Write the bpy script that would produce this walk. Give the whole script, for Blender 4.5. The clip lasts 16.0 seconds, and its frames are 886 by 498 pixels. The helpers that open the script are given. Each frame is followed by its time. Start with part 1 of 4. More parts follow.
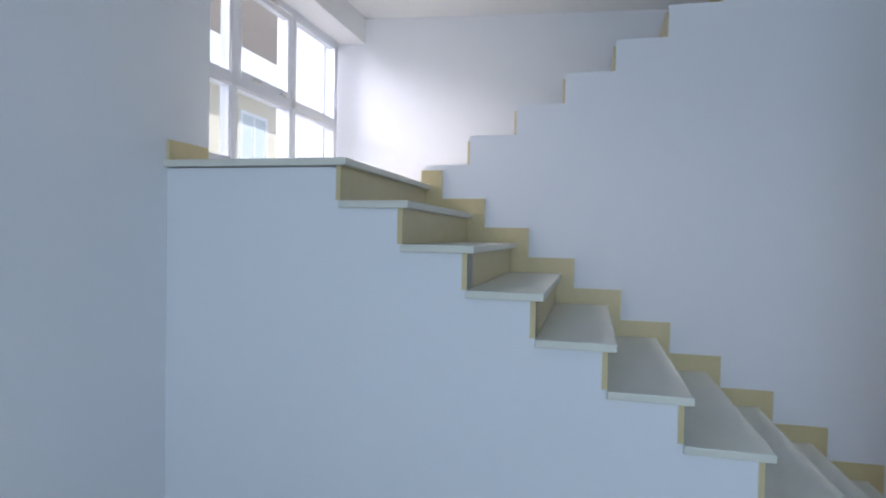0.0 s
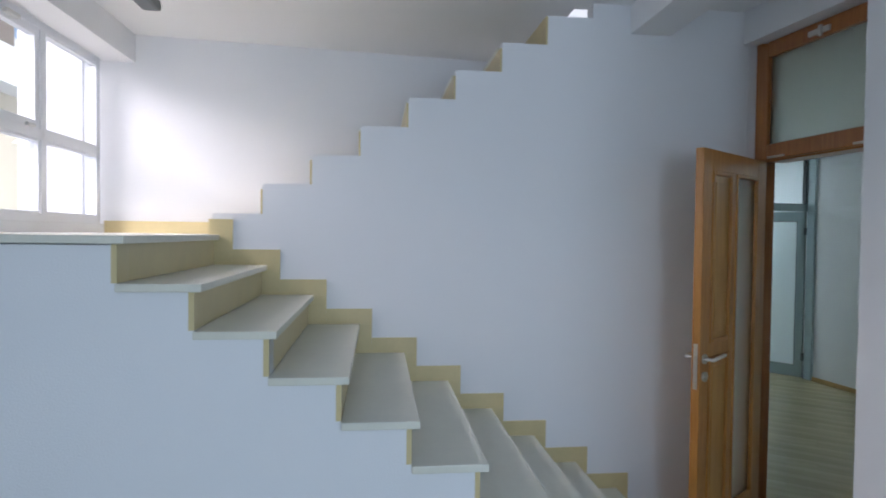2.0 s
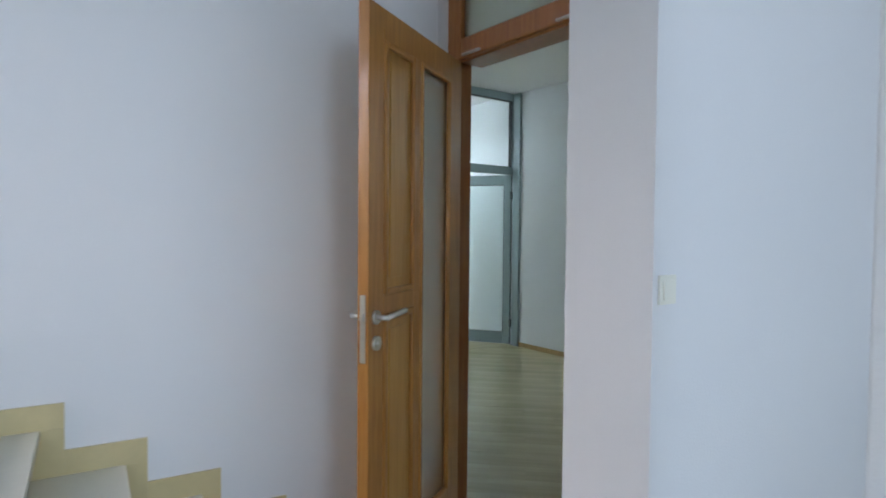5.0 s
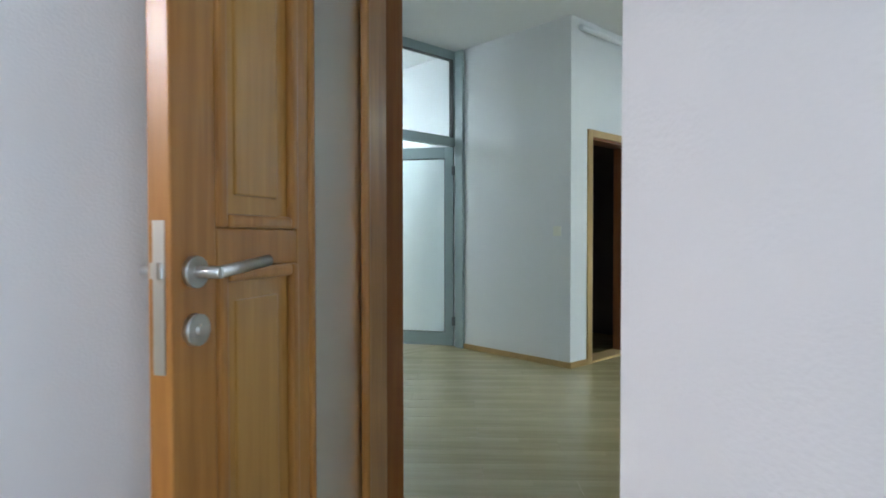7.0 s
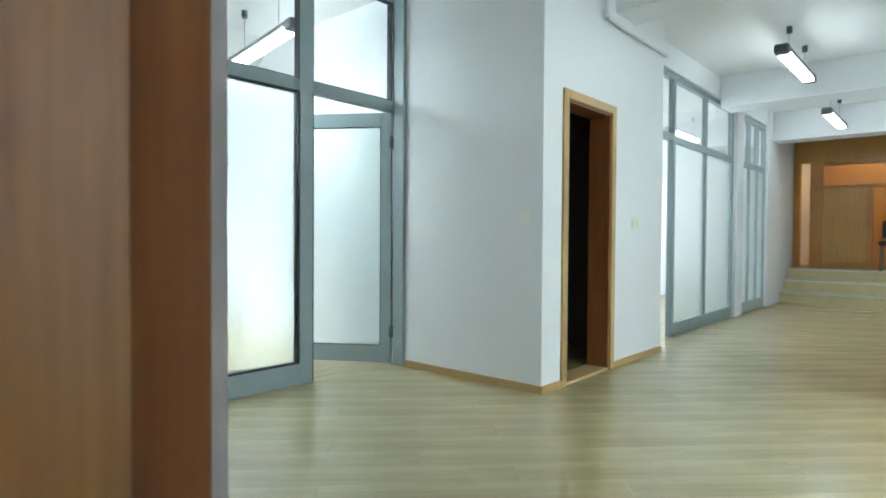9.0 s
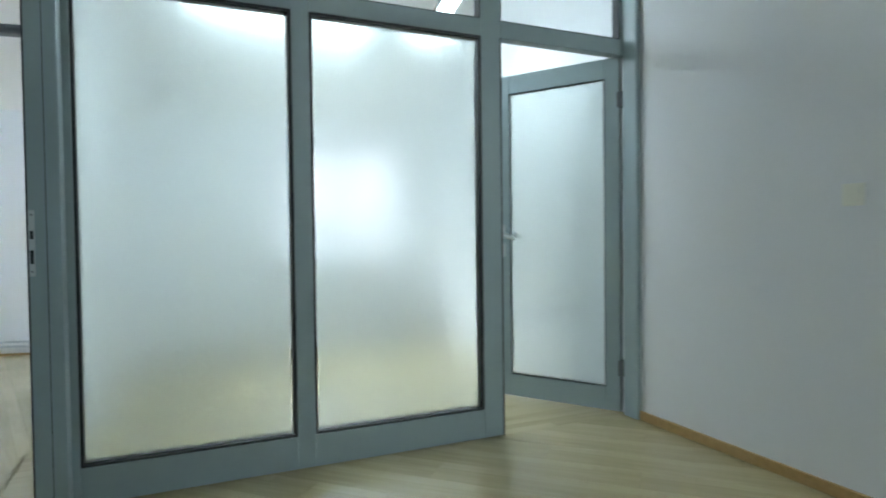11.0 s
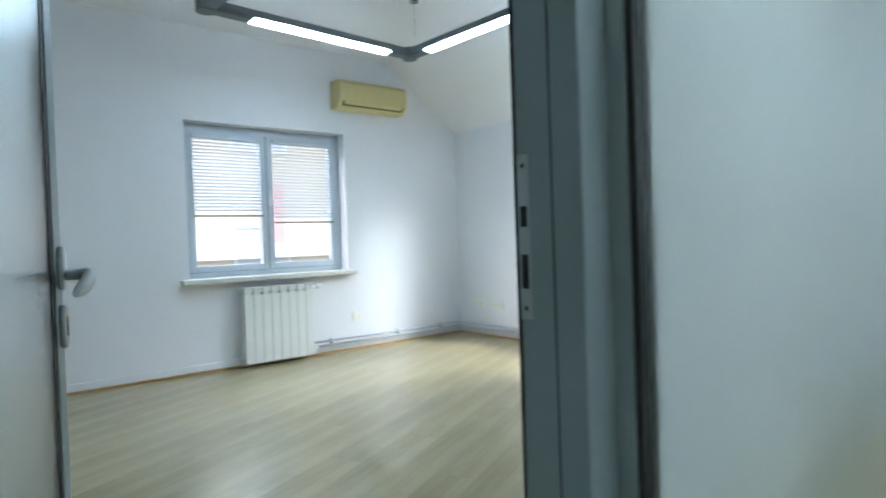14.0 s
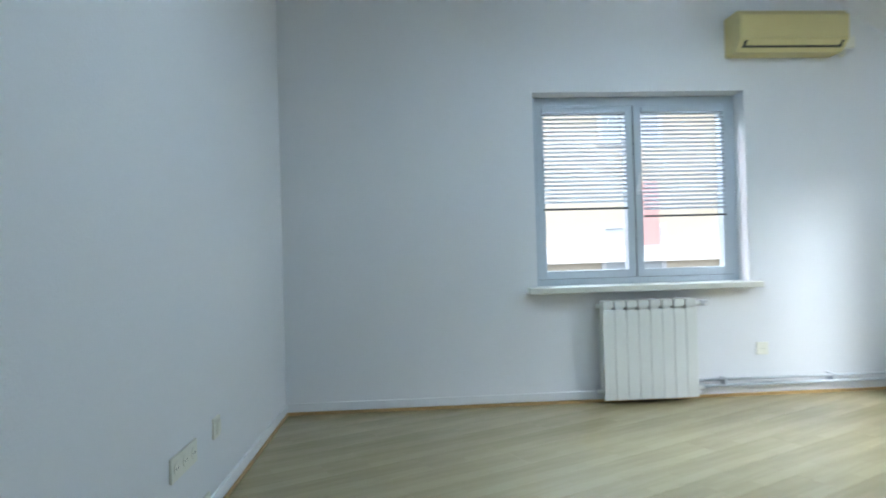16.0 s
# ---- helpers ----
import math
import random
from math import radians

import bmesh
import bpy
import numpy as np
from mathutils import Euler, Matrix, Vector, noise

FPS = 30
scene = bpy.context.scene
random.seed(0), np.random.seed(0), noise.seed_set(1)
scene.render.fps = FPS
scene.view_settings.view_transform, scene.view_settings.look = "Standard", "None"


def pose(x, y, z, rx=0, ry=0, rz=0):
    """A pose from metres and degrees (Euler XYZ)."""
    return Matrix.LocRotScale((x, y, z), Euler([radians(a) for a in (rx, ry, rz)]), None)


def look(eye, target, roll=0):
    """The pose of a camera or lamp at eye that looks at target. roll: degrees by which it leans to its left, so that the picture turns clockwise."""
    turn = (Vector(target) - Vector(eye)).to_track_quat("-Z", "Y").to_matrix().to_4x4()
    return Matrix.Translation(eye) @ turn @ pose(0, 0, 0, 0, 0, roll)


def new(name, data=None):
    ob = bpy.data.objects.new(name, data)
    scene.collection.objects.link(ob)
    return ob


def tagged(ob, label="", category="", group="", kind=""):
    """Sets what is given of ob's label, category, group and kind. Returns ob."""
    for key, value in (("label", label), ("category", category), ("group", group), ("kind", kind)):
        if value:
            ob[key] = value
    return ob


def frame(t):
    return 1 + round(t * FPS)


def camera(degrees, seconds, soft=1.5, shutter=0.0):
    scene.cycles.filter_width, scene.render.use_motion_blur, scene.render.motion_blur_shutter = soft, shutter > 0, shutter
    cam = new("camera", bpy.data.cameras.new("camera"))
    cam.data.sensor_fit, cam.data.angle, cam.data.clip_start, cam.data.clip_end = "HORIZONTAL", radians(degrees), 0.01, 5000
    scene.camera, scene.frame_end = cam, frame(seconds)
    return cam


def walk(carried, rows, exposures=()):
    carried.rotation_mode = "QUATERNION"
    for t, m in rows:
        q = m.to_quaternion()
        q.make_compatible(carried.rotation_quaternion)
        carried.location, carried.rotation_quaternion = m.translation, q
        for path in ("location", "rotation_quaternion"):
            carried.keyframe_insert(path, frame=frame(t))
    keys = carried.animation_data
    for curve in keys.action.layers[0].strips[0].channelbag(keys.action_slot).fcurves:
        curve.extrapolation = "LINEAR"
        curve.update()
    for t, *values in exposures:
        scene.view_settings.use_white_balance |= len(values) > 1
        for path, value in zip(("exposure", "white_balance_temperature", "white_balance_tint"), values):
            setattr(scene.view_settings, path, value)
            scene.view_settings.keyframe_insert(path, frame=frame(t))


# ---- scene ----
cam = camera(73.6, 16.0, soft=1.8, shutter=0.4)
PATH = [
    (0, (0.463, -3.434, 1.387), (0.183, -1.455, 1.34), 1.1),
    (0.5, (0.434, -3.427, 1.476), (0.338, -1.429, 1.431), 1.0),
    (1, (0.413, -3.423, 1.569), (0.549, -1.429, 1.523), 0.9),
    (1.5, (0.402, -3.424, 1.665), (0.704, -1.447, 1.619), 0.7),
    (2, (0.393, -3.423, 1.706), (0.823, -1.47, 1.656), 0.7),
    (2.5, (0.432, -3.371, 1.714), (0.968, -1.444, 1.667), 0.5),
    (3, (0.573, -3.253, 1.626), (1.196, -1.353, 1.573), 0.5),
    (3.5, (0.778, -3.096, 1.522), (1.51, -1.235, 1.465), 0.7),
    (4, (0.963, -2.957, 1.464), (1.88, -1.181, 1.4), 0.7),
    (4.5, (1.152, -2.716, 1.423), (2.227, -1.031, 1.361), 0.5),
    (5, (1.337, -2.513, 1.382), (2.538, -0.915, 1.315), 0.5),
    (7.5, (2.275, -1.455, 1.101), (3.646, 0.001, 1.054), 0.0),
    (8, (2.512, -1.251, 1.104), (3.943, 0.145, 1.041), 0.4),
    (8.2, (2.589, -1.155, 1.024), (4.105, 0.15, 0.985), 0.4),
    (10.3, (3.602, -0.29, 1.048), (4.93, 1.204, 0.988), -0.2),
    (10.5, (3.73, -0.21, 1.039), (4.914, 1.401, 0.985), -0.3),
    (11, (3.956, -0.018, 1.038), (4.76, 1.812, 0.99), -0.7),
    (11.5, (4.108, 0.269, 1.06), (4.664, 2.189, 0.998), -0.7),
    (12, (4.228, 0.552, 1.029), (4.583, 2.52, 0.986), -0.9),
    (12.5, (4.296, 0.914, 1.037), (4.197, 2.911, 0.984), -1.1),
    (13, (4.227, 1.2, 1.042), (3.588, 3.094, 0.985), -1.6),
    (13.5, (4.092, 1.51, 1.028), (3.137, 3.266, 0.99), -1.9),
    (14, (3.922, 1.813, 1.025), (2.628, 3.338, 0.995), -2.0),
    (14.5, (3.744, 2.039, 1.016), (2.174, 3.277, 1.014), -2.1),
    (15, (3.51, 2.205, 1.02), (1.734, 3.125, 1.024), -1.9),
    (15.5, (3.223, 2.337, 1.021), (1.367, 3.083, 1.033), -1.7),
    (16, (2.905, 2.543, 1.009), (0.969, 3.047, 1.029), -1.6),
]
walk(cam, [(t, look(eye, target, roll)) for t, eye, target, roll in PATH],
     exposures=[(0, -0.35, 5950, 10), (3, -0.2, 6350, 10), (4, 0.05, 6400, 10), (5, 0.15, 6400, 10), (7.5, 0.75, 6500, 10), (8.0, 1.1, 6600, 9), (8.2, 1.22, 6600, 8), (10.5, 0.5, 6500, 10), (11.5, 0.35, 6450, 10), (12, 0.1, 6400, 10), (12.5, -0.15, 6350, 10), (13.5, -0.07, 6200, 9), (15, 0.02, 6200, 9), (15.5, -0.13, 6200, 9), (16, -0.2, 6200, 9)])

# ---- world and large lights ----
world = bpy.data.worlds.new("sky")
scene.world = world
world.use_nodes = True
wn = world.node_tree
sky = wn.nodes.new("ShaderNodeTexSky")
sky.sky_type, sky.sun_disc = "NISHITA", False
sky.sun_elevation, sky.sun_rotation = radians(44), radians(119.5)
wn.links.new(sky.outputs[0], wn.nodes["Background"].inputs[0])
wn.nodes["Background"].inputs[1].default_value = 0.15

sun = new("sun", bpy.data.lights.new("sun", "SUN"))
sun.data.energy, sun.data.angle, sun.data.color = 5.0, radians(0.5), (1.0, 0.96, 0.91)
sun.matrix_world = look((0, 0, 20), (-12.4, 7.0, 6.0))


def opening_light(name, eye, target, w, h, watts, color):
    lamp = new(name, bpy.data.lights.new(name, "AREA"))
    lamp.data.shape, lamp.data.size, lamp.data.size_y = "RECTANGLE", w, h
    lamp.data.energy, lamp.data.color = watts, color
    lamp.matrix_world = look(eye, target)
    return lamp


SKYC = (0.72, 0.87, 1.0)
S = pose(1, 0, 0, 0, 0, -6)      # the staircase stands six degrees askew to the corridor
O = pose(3.44, 2.55, 0, 0, 0, -11) @ pose(-3.44, -2.55, 0)      # the office stands askew to it too
opening_light("skylight_stair_window", S @ Vector((-5.2, -0.5, 4.3)), S @ Vector((-1.0, 0.6, 2.2)), 2.8, 2.0, 560, (1.0, 0.90, 0.95))
# added lamp in an opening out of view, lights the stair hall from behind
opening_light("skylight_unseen_opening", S @ Vector((1.0, -6.62, 1.7)), S @ Vector((0.2, -2.0, 1.45)), 2.3, 1.55, 108, (0.63, 0.79, 1.0))
opening_light("skylight_side_window", O @ Vector((-2.8, 4.04, 3.2)), O @ Vector((-0.5, 4.04, 0.7)), 1.6, 1.4, 160, SKYC)
opening_light("skylight_back_window_a", O @ Vector((2.3, 7.85, 2.95)), O @ Vector((-0.4, 5.5, 0.7)), 0.9, 0.9, 290, (0.90, 0.95, 1.0))
opening_light("skylight_back_window_b", O @ Vector((1.75, 7.65, 4.25)), O @ Vector((0.4, 5.65, 0.0)), 0.7, 0.7, 480, (0.92, 0.96, 1.0))
opening_light("skylight_far_office", (11.1, 4.7, 1.55), (11.1, 2, 1.3), 3.6, 1.25, 55, SKYC)
opening_light("skylight_back_window_c", (5.4, 7.3, 3.3), (5.4, 5.0, 0.5), 1.4, 1.4, 300, SKYC)


# ---- materials ----
def nodes_of(name):
    m = bpy.data.materials.new(name)
    m.use_nodes = True
    return m, m.node_tree.nodes, m.node_tree.links, m.node_tree.nodes["Principled BSDF"]


def surface(name, color, rough=0.5, metal=0.0, vary=0.06, scale=3.0, bump=0.05, fine=60.0, rand=0.0, coat=0.0):
    """Paint, stone or metal: mottling at two scales, fine relief."""
    m, n, l, b = nodes_of(name)
    tc = n.new("ShaderNodeTexCoord")
    big, small = n.new("ShaderNodeTexNoise"), n.new("ShaderNodeTexNoise")
    big.inputs["Scale"].default_value, small.inputs["Scale"].default_value = scale, fine
    big.inputs["Detail"].default_value = 4
    l.new(tc.outputs["Object"], big.inputs["Vector"]), l.new(tc.outputs["Object"], small.inputs["Vector"])
    add = n.new("ShaderNodeMath"); add.operation = "MULTIPLY_ADD"
    add.inputs[1].default_value = 0.35
    l.new(small.outputs["Fac"], add.inputs[0]), l.new(big.outputs["Fac"], add.inputs[2])
    ramp = n.new("ShaderNodeMapRange")
    ramp.inputs[1].default_value, ramp.inputs[2].default_value = 0.35, 1.0
    ramp.inputs[3].default_value, ramp.inputs[4].default_value = 1 - vary, 1 + vary
    l.new(add.outputs[0], ramp.inputs[0])
    mix = n.new("ShaderNodeVectorMath"); mix.operation = "SCALE"
    mix.inputs[0].default_value = color
    last = ramp.outputs[0]
    if rand:
        oi, r2, mul = n.new("ShaderNodeObjectInfo"), n.new("ShaderNodeMapRange"), n.new("ShaderNodeMath")
        r2.inputs[3].default_value, r2.inputs[4].default_value = 1 - rand, 1 + rand
        mul.operation = "MULTIPLY"
        l.new(oi.outputs["Random"], r2.inputs[0]), l.new(r2.outputs[0], mul.inputs[0]), l.new(last, mul.inputs[1])
        last = mul.outputs[0]
    l.new(last, mix.inputs["Scale"])
    l.new(mix.outputs[0], b.inputs["Base Color"])
    rr = n.new("ShaderNodeMapRange")
    rr.inputs[3].default_value, rr.inputs[4].default_value = max(0.03, rough - 0.06), min(1, rough + 0.06)
    l.new(big.outputs["Fac"], rr.inputs[0]), l.new(rr.outputs[0], b.inputs["Roughness"])
    b.inputs["Metallic"].default_value = metal
    b.inputs["Coat Weight"].default_value = coat
    if bump:
        bp = n.new("ShaderNodeBump")
        bp.inputs["Strength"].default_value, bp.inputs["Distance"].default_value = bump, 0.01
        l.new(small.outputs["Fac"], bp.inputs["Height"]), l.new(bp.outputs[0], b.inputs["Normal"])
    return m


def grained(name, dark, light, rough, along="Z", stretch=14.0, scale=3.0, rand=0.0, coat=0.0, bump=0.04, strips=False):
    """Wood: long grain along one axis, a slower drift of tone across it."""
    m, n, l, b = nodes_of(name)
    tc, mp = n.new("ShaderNodeTexCoord"), n.new("ShaderNodeMapping")
    mp.inputs["Scale"].default_value = [1 if a == along else stretch for a in "XYZ"]
    l.new(tc.outputs["Object"], mp.inputs["Vector"])
    grain, drift, ramp = n.new("ShaderNodeTexNoise"), n.new("ShaderNodeTexNoise"), n.new("ShaderNodeValToRGB")
    grain.inputs["Scale"].default_value, grain.inputs["Detail"].default_value = scale, 8
    grain.inputs["Distortion"].default_value = 0.4
    drift.inputs["Scale"].default_value = 1.6
    l.new(mp.outputs[0], grain.inputs["Vector"]), l.new(tc.outputs["Object"], drift.inputs["Vector"])
    ad = n.new("ShaderNodeMath"); ad.operation = "MULTIPLY_ADD"; ad.inputs[1].default_value = 0.55
    l.new(grain.outputs["Fac"], ad.inputs[0])
    half = n.new("ShaderNodeMath"); half.operation = "MULTIPLY"; half.inputs[1].default_value = 0.45
    l.new(drift.outputs["Fac"], half.inputs[0]), l.new(half.outputs[0], ad.inputs[2])
    fac = ad.outputs[0]
    if strips:
        br = n.new("ShaderNodeTexBrick")
        br.inputs["Color1"].default_value, br.inputs["Color2"].default_value = (0.0, 0.0, 0.0, 1), (0.3, 0.3, 0.3, 1)
        br.inputs["Mortar"].default_value = (0.0, 0.0, 0.0, 1)
        br.inputs["Scale"].default_value, br.inputs["Mortar Size"].default_value = 1.0, 0.0005
        br.inputs["Brick Width"].default_value, br.inputs["Row Height"].default_value = 0.43, 0.0637
        l.new(tc.outputs["Object"], br.inputs["Vector"])
        sm = n.new("ShaderNodeMath"); sm.operation = "ADD"
        l.new(fac, sm.inputs[0]), l.new(br.outputs["Color"], sm.inputs[1])
        fac = sm.outputs[0]
    if rand:
        oi, r2, sm = n.new("ShaderNodeObjectInfo"), n.new("ShaderNodeMapRange"), n.new("ShaderNodeMath")
        r2.inputs[3].default_value, r2.inputs[4].default_value = -rand, rand
        sm.operation = "ADD"
        l.new(oi.outputs["Random"], r2.inputs[0]), l.new(r2.outputs[0], sm.inputs[0]), l.new(fac, sm.inputs[1])
        fac = sm.outputs[0]
    l.new(fac, ramp.inputs["Fac"])
    ramp.color_ramp.elements[0].position, ramp.color_ramp.elements[1].position = 0.3, 0.75
    ramp.color_ramp.elements[0].color, ramp.color_ramp.elements[1].color = (*dark, 1), (*light, 1)
    l.new(ramp.outputs[0], b.inputs["Base Color"])
    b.inputs["Roughness"].default_value, b.inputs["Coat Weight"].default_value = rough, coat
    b.inputs["Coat Roughness"].default_value = 0.15
    bp = n.new("ShaderNodeBump")
    bp.inputs["Strength"].default_value, bp.inputs["Distance"].default_value = bump, 0.004
    l.new(grain.outputs["Fac"], bp.inputs["Height"]), l.new(bp.outputs[0], b.inputs["Normal"])
    return m


def glassy(name, color, rough):
    m, n, l, b = nodes_of(name)
    b.inputs["Base Color"].default_value = (*color, 1)
    b.inputs["Transmission Weight"].default_value, b.inputs["IOR"].default_value = 1.0, 1.45
    b.inputs["Roughness"].default_value = rough
    if rough > 0.1:
        tc, t = n.new("ShaderNodeTexCoord"), n.new("ShaderNodeTexNoise")
        t.inputs["Scale"].default_value, t.inputs["Detail"].default_value = 1.7, 6
        r = n.new("ShaderNodeMapRange")
        r.inputs[3].default_value, r.inputs[4].default_value = rough - 0.02, rough + 0.02
        l.new(tc.outputs["Object"], t.inputs["Vector"]), l.new(t.outputs["Fac"], r.inputs[0]), l.new(r.outputs[0], b.inputs["Roughness"])
    return m


def glowing(name, color, strength):
    m, n, l, b = nodes_of(name)
    b.inputs["Base Color"].default_value = (*color, 1)
    b.inputs["Emission Color"].default_value, b.inputs["Emission Strength"].default_value = (*color, 1), strength
    return m


WALL = surface("white_wall_paint", (0.78, 0.785, 0.80), 0.75, vary=0.025, scale=0.8, bump=0.12, fine=140)
CEIL = surface("white_ceiling_paint", (0.80, 0.80, 0.80), 0.85, vary=0.02, scale=0.7, bump=0.08, fine=120)
TREAD = surface("cream_marble", (0.68, 0.67, 0.58), 0.37, vary=0.06, scale=5, bump=0.02, fine=30, rand=0.03)
RISER = surface("yellow_limestone", (0.60, 0.50, 0.27), 0.35, vary=0.08, scale=6, bump=0.03, fine=45, rand=0.03)
TILE = surface("beige_floor_tile", (0.55, 0.50, 0.38), 0.37, vary=0.06, scale=4, bump=0.02, fine=40, rand=0.03)
DOORWOOD = grained("varnished_orange_oak", (0.30, 0.115, 0.022), (0.55, 0.27, 0.065), 0.33, "Z", 16, 3.2, coat=0.35)
FRAMEWOOD = grained("varnished_red_oak_frame", (0.24, 0.075, 0.016), (0.42, 0.17, 0.042), 0.35, "Z", 16, 3.0, coat=0.35)
PANELWOOD = grained("varnished_oak_panel", (0.36, 0.17, 0.035), (0.56, 0.31, 0.085), 0.33, "Z", 18, 2.6, coat=0.35)
DARKWOOD = grained("brown_door_frame_wood", (0.16, 0.05, 0.014), (0.30, 0.11, 0.035), 0.4, "Z", 14, 3.0, coat=0.2)
EDGEWOOD = grained("pale_oak_trim", (0.42, 0.26, 0.10), (0.58, 0.40, 0.18), 0.4, "Z", 14, 3.0)
BASEWOOD = grained("oak_baseboard", (0.36, 0.22, 0.08), (0.52, 0.34, 0.14), 0.4, "X", 14, 3.0)
LAMINATE = grained("pale_oak_laminate", (0.285, 0.230, 0.116), (0.405, 0.337, 0.190), 0.27, "X", 12, 2.2, rand=0.06, coat=0.18, bump=0.012, strips=True)
ALU = surface("grey_painted_aluminium", (0.28, 0.345, 0.355), 0.42, vary=0.04, scale=2, bump=0.02, fine=80)
GASKET = surface("black_rubber_gasket", (0.015, 0.016, 0.017), 0.6, vary=0.05, bump=0)
STEEL = surface("brushed_steel", (0.62, 0.62, 0.60), 0.35, metal=1.0, vary=0.05, bump=0.02, fine=200)
BRASS = surface("dull_brass", (0.42, 0.30, 0.16), 0.4, metal=0.9, vary=0.05, bump=0)
SILVER = surface("silver_plastic_handle", (0.50, 0.53, 0.53), 0.36, metal=0.5, vary=0.03, bump=0)
PVC = surface("white_window_frame", (0.72, 0.74, 0.78), 0.35, vary=0.02, bump=0.0)
PVCGREY = surface("pale_grey_window_frame", (0.52, 0.57, 0.62), 0.4, vary=0.02, bump=0.0)
ENAMEL = surface("white_enamel", (0.76, 0.77, 0.74), 0.37, vary=0.03, bump=0.01, fine=50, coat=0.2)
SILLSTONE = surface("cream_sill_stone", (0.66, 0.65, 0.58), 0.35, vary=0.05, scale=5, bump=0.02)
BLIND = surface("white_blind_slat", (0.50, 0.55, 0.60), 0.45, vary=0.03, bump=0)
PIPEPAINT = surface("grey_white_pipe_paint", (0.60, 0.63, 0.66), 0.4, vary=0.04, bump=0.01)
ACYELLOW = surface("yellowed_plastic", (0.62, 0.53, 0.25), 0.42, vary=0.04, scale=4, bump=0.01)
ACDARK = surface("dark_vent", (0.05, 0.045, 0.03), 0.6, vary=0.05, bump=0)
IVORY = surface("yellowed_ivory_plastic", (0.80, 0.785, 0.69), 0.35, vary=0.03, bump=0)
SWITCH = surface("ivory_plastic", (0.82, 0.81, 0.72), 0.35, vary=0.02, bump=0)
DARKGREY = surface("dark_grey_metal", (0.10, 0.11, 0.115), 0.45, vary=0.05, bump=0.01)
BLACK = surface("black_fabric", (0.02, 0.02, 0.022), 0.7, vary=0.1, bump=0.1)
# the dark of the unlit room, put into its wall colour
ROOMSHADE = surface("painted_room_shade", (0.06, 0.05, 0.05), 0.8, vary=0.05, bump=0.05)
FACADE = surface("cream_facade", (0.62, 0.56, 0.46), 0.85, vary=0.08, scale=1, bump=0.2, fine=30)
FACADEDARK = surface("brown_facade", (0.24, 0.20, 0.18), 0.85, vary=0.08, scale=1, bump=0.2, fine=30)
FACADEWHITE = surface("white_facade", (0.82, 0.83, 0.85), 0.85, vary=0.06, scale=1, bump=0.2, fine=30)
REDBRICK = surface("red_facade_panel", (0.64, 0.38, 0.37), 0.8, vary=0.1, scale=2, bump=0.2)
GROUNDM = surface("courtyard_concrete", (0.35, 0.34, 0.32), 0.9, vary=0.15, scale=0.4, bump=0.2, fine=20)
CLEAR = glassy("clear_glass", (0.96, 0.98, 0.98), 0.0)
FROST = glassy("frosted_glass", (0.90, 0.97, 0.96), 0.31)
AMBER = glassy("amber_glass", (0.95, 0.84, 0.60), 0.08)
FROSTDOOR = glassy("frosted_door_glass", (0.80, 0.84, 0.78), 0.42)
TUBE = glowing("fluorescent_diffuser", (0.78, 0.97, 1.06), 26.0)
TUBE_COOL = glowing("cool_fluorescent_diffuser", (0.70, 0.95, 1.16), 34.0)
# for the lamps added out of view
TUBE_UNSEEN = glowing("unseen_lamp_diffuser", (0.78, 0.97, 1.04), 62.0)
TUBE_WARM = glowing("warm_lamp_diffuser", (1.0, 0.82, 0.52), 16.0)
TUBE_OLD = glowing("aged_fluorescent_diffuser", (0.80, 0.97, 1.0), 11.0)


# ---- building helpers ----
def box(bm, x0, y0, z0, x1, y1, z1, bevel=0.0):
    ret = bmesh.ops.create_cube(bm, size=1.0)
    vs = ret["verts"]
    for v in vs:
        v.co = Vector(((x0 + x1) / 2 + v.co.x * (x1 - x0), (y0 + y1) / 2 + v.co.y * (y1 - y0), (z0 + z1) / 2 + v.co.z * (z1 - z0)))
    if bevel:
        es = list({e for v in vs for e in v.link_edges})
        bmesh.ops.bevel(bm, geom=es, offset=bevel, segments=2, affect="EDGES", profile=0.6)
    return bm


def boxes(*rows, bevel=0.0):
    bm = bmesh.new()
    for r in rows:
        box(bm, *r, bevel=bevel)
    return bm


def rod(bm, a, b, r, seg=14, r2=None):
    a, b = Vector(a), Vector(b)
    d = b - a
    m = Matrix.Translation((a + b) / 2) @ d.to_track_quat("Z", "Y").to_matrix().to_4x4()
    bmesh.ops.create_cone(bm, cap_ends=True, segments=seg, radius1=r, radius2=r if r2 is None else r2, depth=d.length, matrix=m)
    return bm


def rods(*rows, seg=14):
    bm = bmesh.new()
    for a, b, r in rows:
        rod(bm, a, b, r, seg)
    return bm


def prism(points, axis, lo, hi):
    """A polygon in the plane across the axis, drawn out from lo to hi."""
    bm = bmesh.new()
    k = "xyz".index(axis)
    def at(p, d):
        q = list(p)
        q.insert(k, d)
        return bm.verts.new(q)
    a, b = [at(p, lo) for p in points], [at(p, hi) for p in points]
    bm.faces.new(a), bm.faces.new(b[::-1])
    for i in range(len(points)):
        j = (i + 1) % len(points)
        bm.faces.new((a[i], b[i], b[j], a[j]))
    bmesh.ops.recalc_face_normals(bm, faces=bm.faces)
    return bm


def mesh_of(name, bm, material, smooth=False):
    me = bpy.data.meshes.new(name)
    bmesh.ops.recalc_face_normals(bm, faces=bm.faces)
    bm.to_mesh(me), bm.free()
    me.materials.append(material)
    if smooth:
        for p in me.polygons:
            p.use_smooth = len(p.vertices) == 4
    return me


